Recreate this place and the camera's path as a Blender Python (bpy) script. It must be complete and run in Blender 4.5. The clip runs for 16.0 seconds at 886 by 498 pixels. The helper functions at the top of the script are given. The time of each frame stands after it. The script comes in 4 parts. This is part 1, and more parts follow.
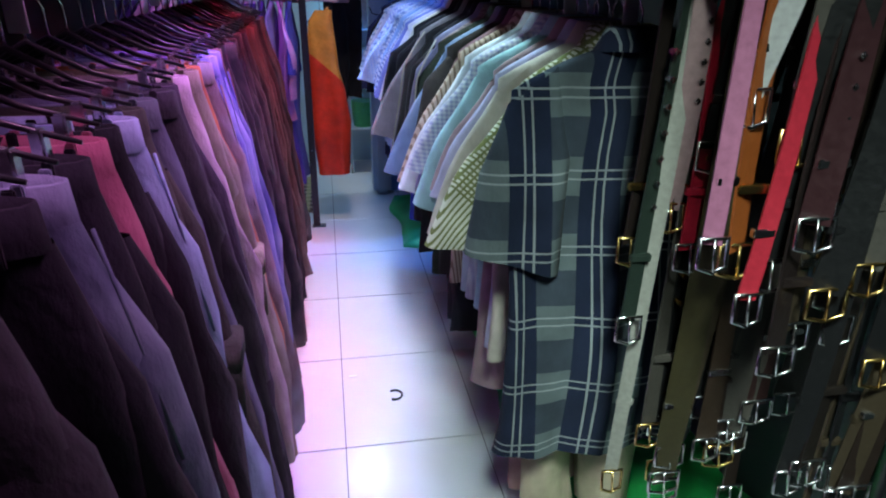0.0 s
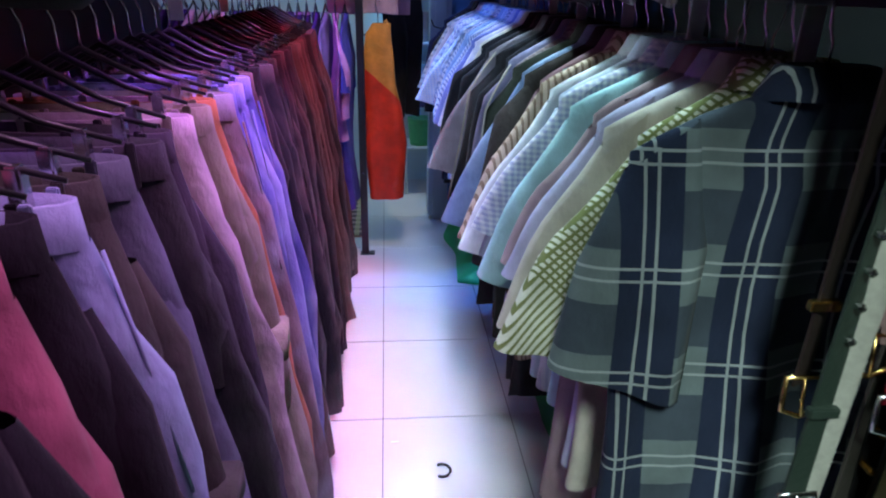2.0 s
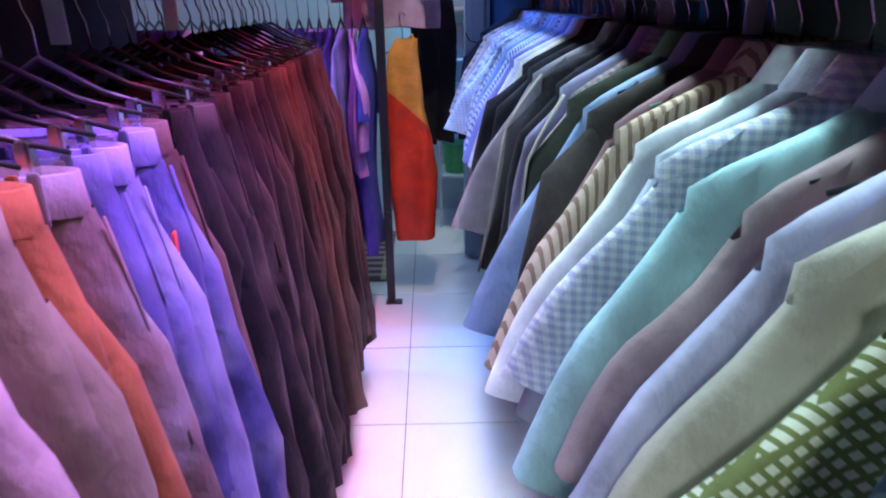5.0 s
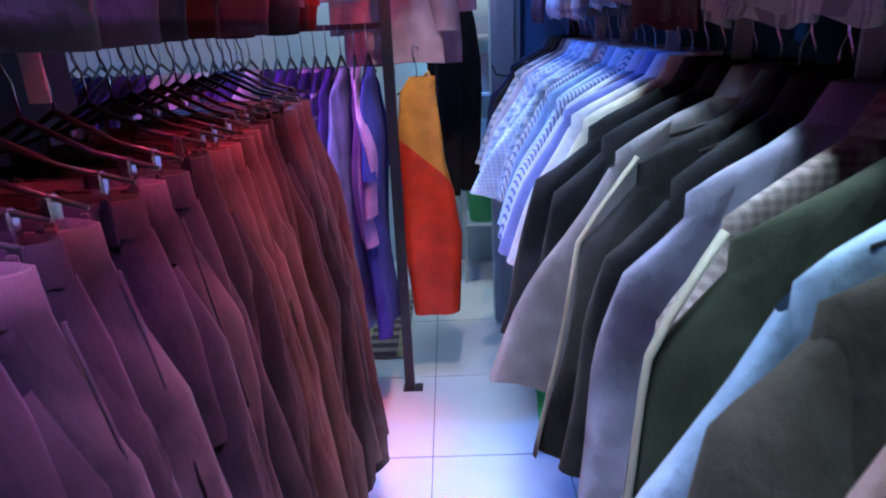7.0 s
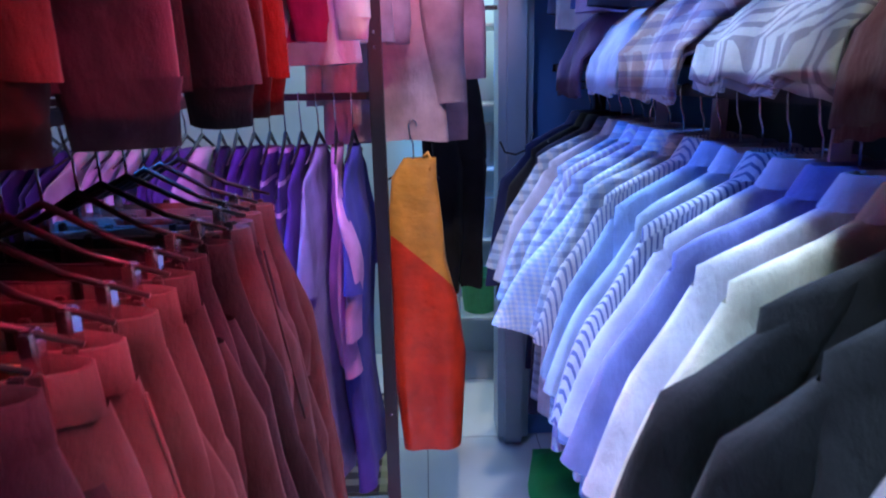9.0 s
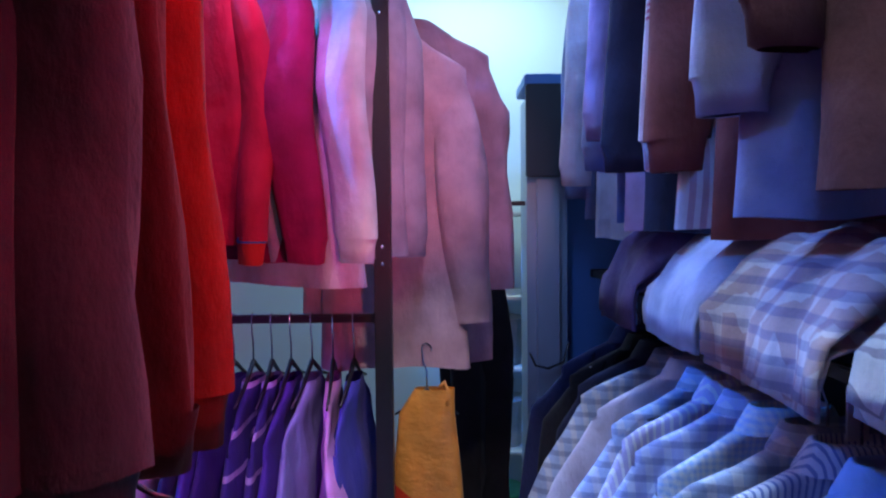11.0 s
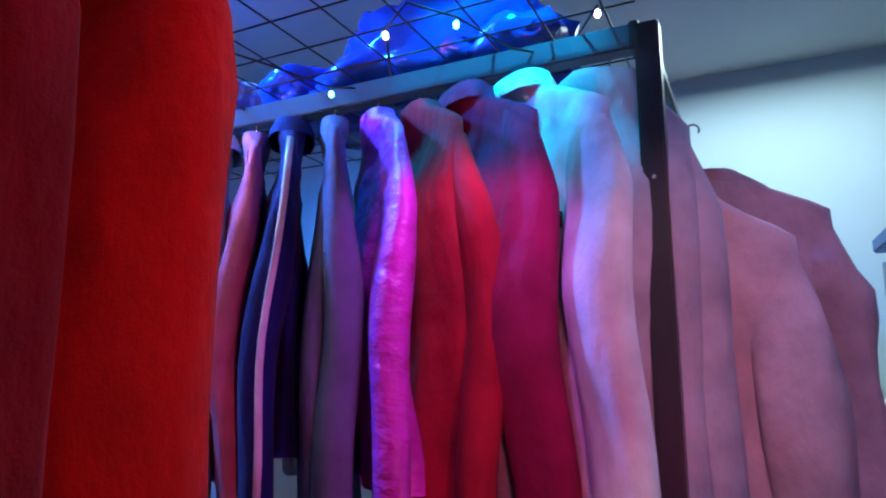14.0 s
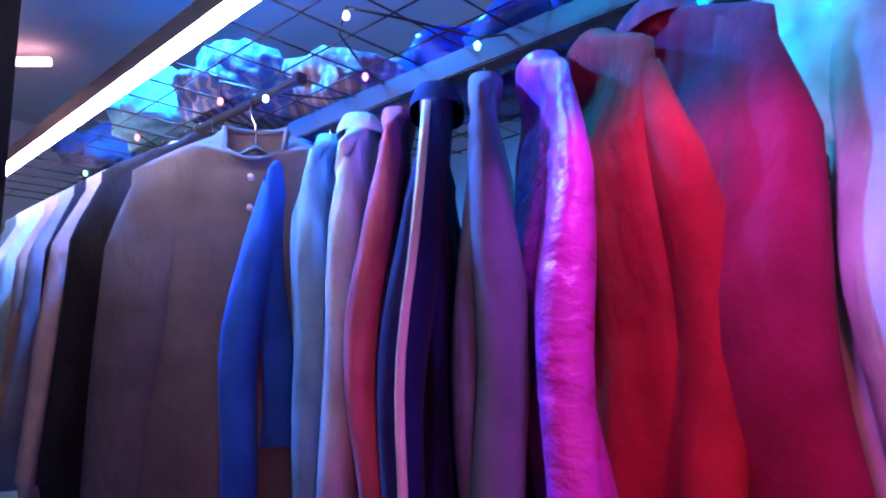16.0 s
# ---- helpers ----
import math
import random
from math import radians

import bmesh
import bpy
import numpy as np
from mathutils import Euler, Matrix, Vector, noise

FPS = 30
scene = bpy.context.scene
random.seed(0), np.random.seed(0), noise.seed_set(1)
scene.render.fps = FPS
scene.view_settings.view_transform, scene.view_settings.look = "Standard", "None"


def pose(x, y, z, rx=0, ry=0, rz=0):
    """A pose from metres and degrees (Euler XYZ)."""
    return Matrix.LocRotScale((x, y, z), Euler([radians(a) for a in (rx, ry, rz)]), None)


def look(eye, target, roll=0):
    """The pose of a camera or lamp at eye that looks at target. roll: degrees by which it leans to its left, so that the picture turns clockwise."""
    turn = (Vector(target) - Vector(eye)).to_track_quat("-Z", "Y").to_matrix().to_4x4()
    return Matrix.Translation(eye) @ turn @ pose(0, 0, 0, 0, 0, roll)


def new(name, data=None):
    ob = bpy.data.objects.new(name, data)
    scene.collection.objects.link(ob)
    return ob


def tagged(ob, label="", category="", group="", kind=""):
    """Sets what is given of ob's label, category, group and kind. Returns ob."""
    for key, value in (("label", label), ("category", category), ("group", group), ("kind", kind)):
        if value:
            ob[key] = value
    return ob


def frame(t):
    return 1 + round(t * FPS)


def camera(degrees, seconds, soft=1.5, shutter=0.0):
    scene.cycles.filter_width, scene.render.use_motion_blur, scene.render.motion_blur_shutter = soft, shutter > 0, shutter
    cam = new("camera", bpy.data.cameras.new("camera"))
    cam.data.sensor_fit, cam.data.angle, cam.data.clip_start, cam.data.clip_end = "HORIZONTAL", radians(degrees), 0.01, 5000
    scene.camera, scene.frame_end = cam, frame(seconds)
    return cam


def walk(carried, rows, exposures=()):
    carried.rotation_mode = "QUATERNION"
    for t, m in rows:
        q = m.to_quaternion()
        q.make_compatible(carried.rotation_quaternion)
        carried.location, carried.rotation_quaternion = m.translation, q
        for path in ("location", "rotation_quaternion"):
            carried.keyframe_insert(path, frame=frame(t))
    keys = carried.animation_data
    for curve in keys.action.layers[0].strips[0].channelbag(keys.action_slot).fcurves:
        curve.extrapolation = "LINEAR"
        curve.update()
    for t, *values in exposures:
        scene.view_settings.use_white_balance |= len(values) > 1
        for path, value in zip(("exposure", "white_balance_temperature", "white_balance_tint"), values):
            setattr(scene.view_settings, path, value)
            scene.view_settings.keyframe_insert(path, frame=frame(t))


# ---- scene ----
cam = camera(69.4, 16.0, soft=2.0, shutter=0.3)
PATH = [
    (0, (-0.025, 0.009, 1.504), (0.302, 1.817, 0.714), 0.8),
    (0.5, (0.007, 0.099, 1.5), (0.273, 1.909, 0.693), 1.8),
    (1, (0.011, 0.164, 1.497), (0.217, 1.987, 0.699), 1.7),
    (1.5, (0.006, 0.251, 1.498), (0.188, 2.092, 0.737), 1.5),
    (2, (-0.004, 0.381, 1.504), (0.166, 2.221, 0.737), 1.3),
    (2.5, (-0.021, 0.491, 1.501), (0.141, 2.341, 0.759), 1.2),
    (3, (-0.013, 0.585, 1.501), (0.112, 2.435, 0.752), 1.0),
    (3.5, (0.005, 0.639, 1.474), (0.062, 2.503, 0.753), 0.5),
    (6, (0.111, 1.22, 1.476), (0.107, 3.079, 0.739), -2.3),
    (6.5, (0.109, 1.375, 1.49), (0.069, 3.242, 0.774), -3.7),
    (7, (0.082, 1.526, 1.497), (0.04, 3.409, 0.825), -2.6),
    (7.5, (0.065, 1.639, 1.489), (0.028, 3.523, 0.82), -1.9),
    (8, (0.043, 1.809, 1.499), (0.062, 3.686, 0.809), -1.5),
    (8.5, (0.014, 1.95, 1.52), (0.071, 3.851, 0.9), -1.5),
    (9, (-0.006, 2.082, 1.539), (0.039, 4.013, 1.018), -1.2),
    (9.5, (-0.002, 2.221, 1.563), (0.06, 4.178, 1.155), -1.4),
    (12, (0.009, 2.574, 1.803), (-0.144, 4.563, 1.944), 0.1),
    (12.5, (0.016, 2.655, 1.838), (-0.302, 4.618, 2.048), -0.6),
    (13, (0.020, 2.728, 1.866), (-0.495, 4.654, 2.021), 0.8),
    (13.5, (0.017, 2.803, 1.890), (-0.695, 4.656, 2.131), 0.1),
    (14, (-0.010, 2.878, 1.909), (-0.873, 4.652, 2.234), -0.1),
    (14.5, (-0.060, 2.945, 1.923), (-0.994, 4.679, 2.276), -0.5),
    (15, (-0.119, 2.997, 1.933), (-1.141, 4.686, 2.254), -1.7),
    (15.5, (-0.128, 3.051, 1.938), (-1.288, 4.652, 2.234), -1.2),
    (16, (-0.135, 3.124, 1.948), (-1.473, 4.580, 2.250), -1.0),
]
walk(cam, [(t, look(eye, target, roll)) for t, eye, target, roll in PATH],
     [(0, 0.05), (6, 0.4), (9.5, 0.45), (12, -0.5), (14.5, -0.6), (16, -0.3)])

# ---- world and light ----
world = bpy.data.worlds.new("night")
scene.world = world
world.use_nodes = True
world.node_tree.nodes["Background"].inputs[0].default_value = (0.02, 0.02, 0.03, 1)
world.node_tree.nodes["Background"].inputs[1].default_value = 0.3


def area_lamp(name, eye, target, size_x, size_y, colour, watts, spread=180):
    d = bpy.data.lights.new(name, "AREA")
    d.shape, d.size, d.size_y, d.color, d.energy = "RECTANGLE", size_x, size_y, colour, watts
    d.spread = radians(spread)
    o = new(name, d)
    o.matrix_world = look(eye, target)
    return o


def spot_lamp(name, eye, target, angle, colour, watts, blend=0.6):
    d = bpy.data.lights.new(name, "SPOT")
    d.spot_size, d.spot_blend, d.color, d.energy, d.shadow_soft_size = radians(angle), blend, colour, watts, 0.03
    o = new(name, d)
    o.matrix_world = look(eye, target)
    return o


# unseen coloured strips and ceiling lamps, added over the aisle to light racks and floor
area_lamp("magenta_strip", (0.12, 1.05, 2.6), (-0.42, 1.05, 1.1), 1.2, 0.05, (0.9, 0.36, 0.85), 4.4, 54)
area_lamp("indigo_strip", (0.12, 1.75, 2.6), (-0.42, 1.75, 1.1), 0.45, 0.05, (0.52, 0.16, 1.0), 8, 55)
area_lamp("red_strip", (0.12, 2.6, 2.6), (-0.42, 2.6, 1.0), 1.2, 0.05, (1.0, 0.03, 0.12), 9.5, 58)
area_lamp("aisle_lamp", (0.12, 2.65, 2.94), (0.12, 2.7, 0), 0.12, 2.0, (0.42, 0.66, 1.0), 7.5, 40)
area_lamp("right_lamp", (0.05, 1.55, 2.9), (0.5, 1.65, 1.0), 1.0, 0.1, (0.6, 0.98, 1.0), 6, 75)
area_lamp("entry_lamp", (0.0, -0.7, 2.8), (0.75, 1.0, 0.55), 0.4, 0.4, (0.8, 1.0, 0.9), 5, 38)
area_lamp("blue_lamp", (0.05, 3.75, 2.9), (0.45, 3.55, 1.0), 0.9, 0.1, (0.24, 0.4, 1.0), 6, 95)
# fill added to brighten the shirts and folded clothes at the upper right
area_lamp("upper_fill", (0.08, 2.3, 2.94), (0.62, 2.3, 1.75), 1.3, 0.1, (0.85, 0.95, 0.95), 6, 70)
area_lamp("far_lamp", (0.1, 4.95, 2.94), (0.1, 4.95, 0), 0.8, 0.5, (0.66, 0.9, 1.0), 24, 180)
spot_lamp("cyan_spot", (-0.36, 3.6, 2.9), (-0.42, 3.94, 2.42), 52, (0.0, 0.5, 1.0), 130)
spot_lamp("blue_spot", (-1.45, 3.66, 2.95), (-1.45, 3.9, 2.3), 150, (0.02, 0.22, 1.0), 320)
# four unseen fills in mid-air, added to tint the jackets and tee shirts
spot_lamp("pink_fill", (0.12, 3.05, 1.6), (-0.65, 3.95, 1.95), 78, (1.0, 0.1, 0.2), 15)
spot_lamp("rose_fill", (0.16, 2.9, 2.3), (-0.02, 4.1, 1.95), 34, (1.0, 0.45, 0.58), 24)
spot_lamp("purple_fill", (-0.3, 3.5, 1.62), (-0.6, 3.97, 1.0), 85, (0.46, 0.16, 1.0), 7)
spot_lamp("violet_fill", (-0.3, 3.55, 2.3), (-0.55, 3.95, 1.7), 85, (0.6, 0.12, 0.8), 11)
# warm fill added only to brighten the dress
spot_lamp("dress_fill", (0.15, 2.8, 2.92), (0.0, 4.05, 0.9), 26, (1.0, 0.85, 0.75), 70, 0.8)
spot_lamp("floor_red_spot", (0.15, 3.0, 2.6), (-0.25, 3.62, 0), 17, (1.0, 0.08, 0.1), 130, 1.0)
spot_lamp("aisle_red_spot", (0.15, 1.5, 2.6), (-0.14, 2.35, 0), 15, (1.0, 0.1, 0.2), 26, 1.0)
spot_lamp("floor_cyan_spot", (0.0, 2.2, 2.9), (0.22, 3.0, 0), 24, (0.1, 0.45, 1.0), 70, 1.0)

# ---- materials ----
MATS = {}


def nodes_of(name):
    m = bpy.data.materials.new(name)
    m.use_nodes = True
    nt = m.node_tree
    return m, nt, nt.nodes["Principled BSDF"]


def noise_node(nt, scale, detail=3.0, coords="Object"):
    tc = nt.nodes.new("ShaderNodeTexCoord")
    n = nt.nodes.new("ShaderNodeTexNoise")
    n.inputs["Scale"].default_value = scale
    n.inputs["Detail"].default_value = detail
    nt.links.new(tc.outputs[coords], n.inputs["Vector"])
    return n


def maths(nt, op, a, b=None):
    n = nt.nodes.new("ShaderNodeMath")
    n.operation = op
    for k, v in enumerate((a, b)):
        if v is None:
            continue
        if isinstance(v, (int, float)):
            n.inputs[k].default_value = v
        else:
            nt.links.new(v, n.inputs[k])
    return n.outputs[0]


def mixed(nt, fac, a, b, how="MIX"):
    n = nt.nodes.new("ShaderNodeMix")
    n.data_type, n.blend_type = "RGBA", how
    for k, v in ((0, fac), (6, a), (7, b)):
        if isinstance(v, (int, float)):
            n.inputs[k].default_value = v
        elif isinstance(v, tuple):
            n.inputs[k].default_value = (*v, 1)
        else:
            nt.links.new(v, n.inputs[k])
    return n.outputs[2]


def band(nt, axis, pitch, width, shift=0.0):
    """1 inside bands of that width repeated along an axis of the garment."""
    v = maths(nt, "ADD", axis, shift + 50 * pitch)
    return maths(nt, "LESS_THAN", maths(nt, "MODULO", v, pitch), width)


def fabric(colour, pattern="plain", second=(0.75, 0.75, 0.78), rough=0.9, shine=0.0):
    key = (colour, pattern, second, rough, shine)
    if key in MATS:
        return MATS[key]
    m, nt, p = nodes_of(pattern + "_cloth")
    tc = nt.nodes.new("ShaderNodeTexCoord")
    sep = nt.nodes.new("ShaderNodeSeparateXYZ")
    nt.links.new(tc.outputs["Object"], sep.inputs[0])
    x, y, z = sep.outputs
    x = maths(nt, "ADD", x, maths(nt, "MULTIPLY", y, 0.6))
    base = colour
    if pattern == "stripe":
        base = mixed(nt, band(nt, x, 0.013, 0.005), colour, second)
    elif pattern == "pinstripe":
        base = mixed(nt, band(nt, x, 0.008, 0.003), colour, second)
    elif pattern == "hoops":
        base = mixed(nt, band(nt, z, 0.075, 0.012), colour, second)
    elif pattern == "check":
        f = maths(nt, "ADD", maths(nt, "MULTIPLY", band(nt, x, 0.011, 0.0055), 0.5), maths(nt, "MULTIPLY", band(nt, z, 0.011, 0.0055), 0.5))
        base = mixed(nt, f, colour, second)
    elif pattern == "weave":
        xs = maths(nt, "ADD", x, z)
        zs = maths(nt, "SUBTRACT", x, z)
        f = maths(nt, "MULTIPLY", band(nt, xs, 0.015, 0.0088), band(nt, zs, 0.015, 0.0088))
        base = mixed(nt, f, colour, second)
    elif pattern == "plaid":
        wide = mixed(nt, band(nt, x, 0.16, 0.08, 0.02), colour, (0.13, 0.165, 0.18))
        wide = mixed(nt, maths(nt, "MULTIPLY", band(nt, z, 0.16, 0.08), 0.7), wide, colour)
        lines = maths(nt, "MAXIMUM", maths(nt, "MAXIMUM", band(nt, x, 0.16, 0.0042, 0.055), band(nt, x, 0.16, 0.0042, 0.072)),
                      maths(nt, "MAXIMUM", band(nt, z, 0.16, 0.0042, 0.03), band(nt, z, 0.16, 0.0042, 0.048)))
        base = mixed(nt, maths(nt, "MULTIPLY", lines, 0.7), wide, second)
    elif pattern == "smallplaid":
        wide = mixed(nt, maths(nt, "MULTIPLY", band(nt, x, 0.03, 0.012), 0.6), colour, second)
        base = mixed(nt, maths(nt, "MULTIPLY", band(nt, z, 0.03, 0.012), 0.45), wide, (0.1, 0.12, 0.3))
    elif pattern == "bib":
        slope = maths(nt, "ADD", z, maths(nt, "MULTIPLY", x, 0.9))
        base = mixed(nt, maths(nt, "GREATER_THAN", slope, -0.42), colour, second)
    elif pattern == "tail":
        base = mixed(nt, maths(nt, "GREATER_THAN", z, -0.36), colour, second)
    blot = noise_node(nt, 11.0, 7.0)
    ramp = nt.nodes.new("ShaderNodeMapRange")
    ramp.inputs[1].default_value, ramp.inputs[2].default_value = 0.3, 0.7
    ramp.inputs[3].default_value, ramp.inputs[4].default_value = 0.7, 1.12
    nt.links.new(blot.outputs[0], ramp.inputs[0])
    comb = nt.nodes.new("ShaderNodeCombineColor")
    for k in range(3):
        nt.links.new(ramp.outputs[0], comb.inputs[k])
    col = mixed(nt, 1.0, base, comb.outputs[0], "MULTIPLY")
    if pattern == "denim":
        fade = noise_node(nt, 5.0, 2.0)
        fr = nt.nodes.new("ShaderNodeMapRange")
        fr.inputs[1].default_value, fr.inputs[2].default_value = 0.45, 0.75
        nt.links.new(fade.outputs[0], fr.inputs[0])
        col = mixed(nt, maths(nt, "MULTIPLY", fr.outputs[0], 0.6), col, second)
    nt.links.new(col, p.inputs["Base Color"])
    p.inputs["Roughness"].default_value = rough
    p.inputs["Sheen Weight"].default_value = 0.03
    p.inputs["Specular IOR Level"].default_value = 0.2 + shine
    weave = noise_node(nt, 700.0, 1.0)
    crease = noise_node(nt, 15.0, 5.0)
    stretch = nt.nodes.new("ShaderNodeMapping")
    stretch.inputs["Scale"].default_value = (1.0, 1.0, 0.55) if not shine else (1.0, 1.0, 1.6)
    nt.links.new(tc.outputs["Object"], stretch.inputs["Vector"])
    nt.links.new(stretch.outputs[0], crease.inputs["Vector"])
    hsum = maths(nt, "ADD", maths(nt, "MULTIPLY", crease.outputs[0], 1.0), maths(nt, "MULTIPLY", weave.outputs[0], 0.02))
    b = nt.nodes.new("ShaderNodeBump")
    b.inputs["Strength"].default_value, b.inputs["Distance"].default_value = 0.75, 0.02 if not shine else (0.022 if shine > 0.28 else 0.012)
    nt.links.new(hsum, b.inputs["Height"])
    nt.links.new(b.outputs[0], p.inputs["Normal"])
    MATS[key] = m
    return m


def solid(name, colour, rough=0.5, metal=0.0, bump=0.0, scale=30.0, vary=0.25, emit=None, power=0.0):
    if name in MATS:
        return MATS[name]
    m, nt, p = nodes_of(name)
    n = noise_node(nt, scale, 5.0)
    col = mixed(nt, n.outputs[0], tuple(c * (1 - vary) for c in colour), tuple(min(1, c * (1 + vary)) for c in colour))
    nt.links.new(col, p.inputs["Base Color"])
    rr = nt.nodes.new("ShaderNodeMapRange")
    rr.inputs[3].default_value, rr.inputs[4].default_value = rough * 0.8, min(1, rough * 1.2)
    nt.links.new(n.outputs[0], rr.inputs[0])
    nt.links.new(rr.outputs[0], p.inputs["Roughness"])
    p.inputs["Metallic"].default_value = metal
    if bump:
        b = nt.nodes.new("ShaderNodeBump")
        b.inputs["Strength"].default_value, b.inputs["Distance"].default_value = 0.4, bump
        nt.links.new(n.outputs[0], b.inputs["Height"])
        nt.links.new(b.outputs[0], p.inputs["Normal"])
    if emit:
        p.inputs["Emission Color"].default_value = (*emit, 1)
        p.inputs["Emission Strength"].default_value = power
    MATS[name] = m
    return m


BLACK_METAL = solid("black_metal", (0.02, 0.02, 0.026), 0.35, 0.0, 0.0005, 60)
CHROME = solid("chrome", (0.75, 0.75, 0.76), 0.18, 1.0)
BRASS = solid("brass", (0.75, 0.5, 0.2), 0.25, 1.0)
BLACK_PLASTIC = solid("black_plastic", (0.015, 0.015, 0.018), 0.4)
WHITE_PLASTIC = solid("white_plastic", (0.7, 0.74, 0.72), 0.45)
MINT_PLASTIC = solid("mint_plastic", (0.35, 0.7, 0.58), 0.4)
TILE = solid("glazed_tile", (0.62, 0.64, 0.66), 0.16, 0, 0.0003, 6, 0.06)
GROUT = solid("grout", (0.16, 0.16, 0.17), 0.9)
PAINT = solid("wall_paint", (0.55, 0.66, 0.68), 0.8, 0, 0.001, 5, 0.06)
DARK_PAINT = solid("dark_paint", (0.03, 0.04, 0.045), 0.8, 0, 0.001, 8, 0.3)
CEILING = solid("ceiling_paint", (0.62, 0.62, 0.6), 0.85, 0, 0.001, 4, 0.05)
COLUMN = solid("column_paint", (0.36, 0.46, 0.55), 0.4, 0, 0.001, 7, 0.12)
BLUE_PANEL = solid("blue_panel", (0.1, 0.26, 0.6), 0.5, 0, 0.001, 5, 0.15)
TURF = solid("green_tarpaulin", (0.02, 0.42, 0.1), 0.5, 0, 0.01, 14, 0.25)

RAIL_PAINT = solid("rail_paint", (0.05, 0.07, 0.1), 0.3, 0.0, 0.0005, 40, 0.15)

PATCH = solid("leather_patch", (0.3, 0.14, 0.06), 0.6, 0, 0.001, 80, 0.25)

# ---- mesh helpers ----


def mesh_ob(name, verts, faces, mat, parent=None, smooth=True, label=""):
    me = bpy.data.meshes.new(name)
    me.from_pydata(verts, [], faces)
    me.materials.append(mat)
    me.polygons.foreach_set("use_smooth", [smooth] * len(me.polygons))
    me.update()
    o = new(name, me)
    if parent is not None:
        o.parent = parent
    if label:
        tagged(o, label)
    return o


def part(name, bm, material, parent, label="", smooth=False):
    me = bpy.data.meshes.new(name)
    bmesh.ops.recalc_face_normals(bm, faces=bm.faces)
    bm.to_mesh(me)
    bm.free()
    me.materials.append(material)
    if smooth:
        me.polygons.foreach_set("use_smooth", [True] * len(me.polygons))
    o = new(name, me)
    if parent is not None:
        o.parent = parent
    if label:
        tagged(o, label)
    return o


def box_bm(lo, hi, bevel=0.004, bm=None):
    b = bmesh.new()
    bmesh.ops.create_cube(b, size=1.0)
    for v in b.verts:
        v.co = Vector([lo[k] + (v.co[k] + 0.5) * (hi[k] - lo[k]) for k in range(3)])
    if bevel:
        bmesh.ops.bevel(b, geom=b.edges[:], offset=bevel, segments=2, affect="EDGES", clamp_overlap=True)
    return b


def tube_data(points, radius, sides=6, closed=False, flat=1.0):
    """Verts and faces of a tube along points; radius may be a list."""
    pts = [Vector(p) for p in points]
    n = len(pts)
    verts, faces = [], []
    for k, p in enumerate(pts):
        a = pts[(k - 1) % n] if (closed or k) else p
        b = pts[(k + 1) % n] if (closed or k < n - 1) else p
        d = (b - a).normalized()
        up = Vector((0, 1, 0)) if abs(d.y) < 0.9 else Vector((1, 0, 0))
        s = d.cross(up).normalized()
        u = s.cross(d)
        r = radius[k] if isinstance(radius, (list, tuple)) else radius
        for q in range(sides):
            ang = 2 * math.pi * q / sides
            verts.append(p + s * (r * math.cos(ang)) + u * (r * flat * math.sin(ang)))
    for k in range(n if closed else n - 1):
        for q in range(sides):
            a, b = k * sides + q, k * sides + (q + 1) % sides
            c, d = ((k + 1) % n) * sides + (q + 1) % sides, ((k + 1) % n) * sides + q
            faces.append((a, b, c, d))
    if not closed:
        faces.append(tuple(range(sides - 1, -1, -1)))
        faces.append(tuple((n - 1) * sides + q for q in range(sides)))
    return verts, faces


def tube(name, points, radius, mat, parent=None, sides=6, closed=False, label="", flat=1.0):
    v, f = tube_data(points, radius, sides, closed, flat)
    return mesh_ob(name, v, f, mat, parent, True, label)


def hook_points(r=0.0135, top=0.004):
    """A hanger hook that goes over a bar at the origin and down its stem."""
    pts = []
    for k in range(9):
        a = radians(-30 + 210 * k / 8)
        pts.append((r * math.cos(a) * 0.9, 0, top + r * math.sin(a) - 0.004))
    pts.append((-r * 0.6, 0, -0.035))
    pts.append((0, 0, -0.055))
    pts.append((0, 0, -0.1))
    return pts


HOOKS = {}


def add_hanger(thing, mat, arm=0.19, drop=0.055, clips=False):
    h = tube("hanger", [(-arm, 0, -0.11 - drop), (-arm * 0.5, 0, -0.116 - drop * 0.5), (0, 0, -0.1),
                        (arm * 0.5, 0, -0.116 - drop * 0.5), (arm, 0, -0.11 - drop)], [0.003, 0.0045, 0.006, 0.0045, 0.003], mat, thing, 6)
    if "hook" not in HOOKS:
        o = tube("hook", hook_points(), 0.0022, CHROME, h, 5)
        HOOKS["hook"] = o.data
    else:
        o = new("hook", HOOKS["hook"])
        o.parent = h
    if clips:
        for s in (-1, 1):
            part("clip", box_bm((s * arm * 0.75 - 0.008, -0.009, -0.2), (s * arm * 0.75 + 0.008, 0.009, -0.155), 0.003), CHROME, h)
    return h


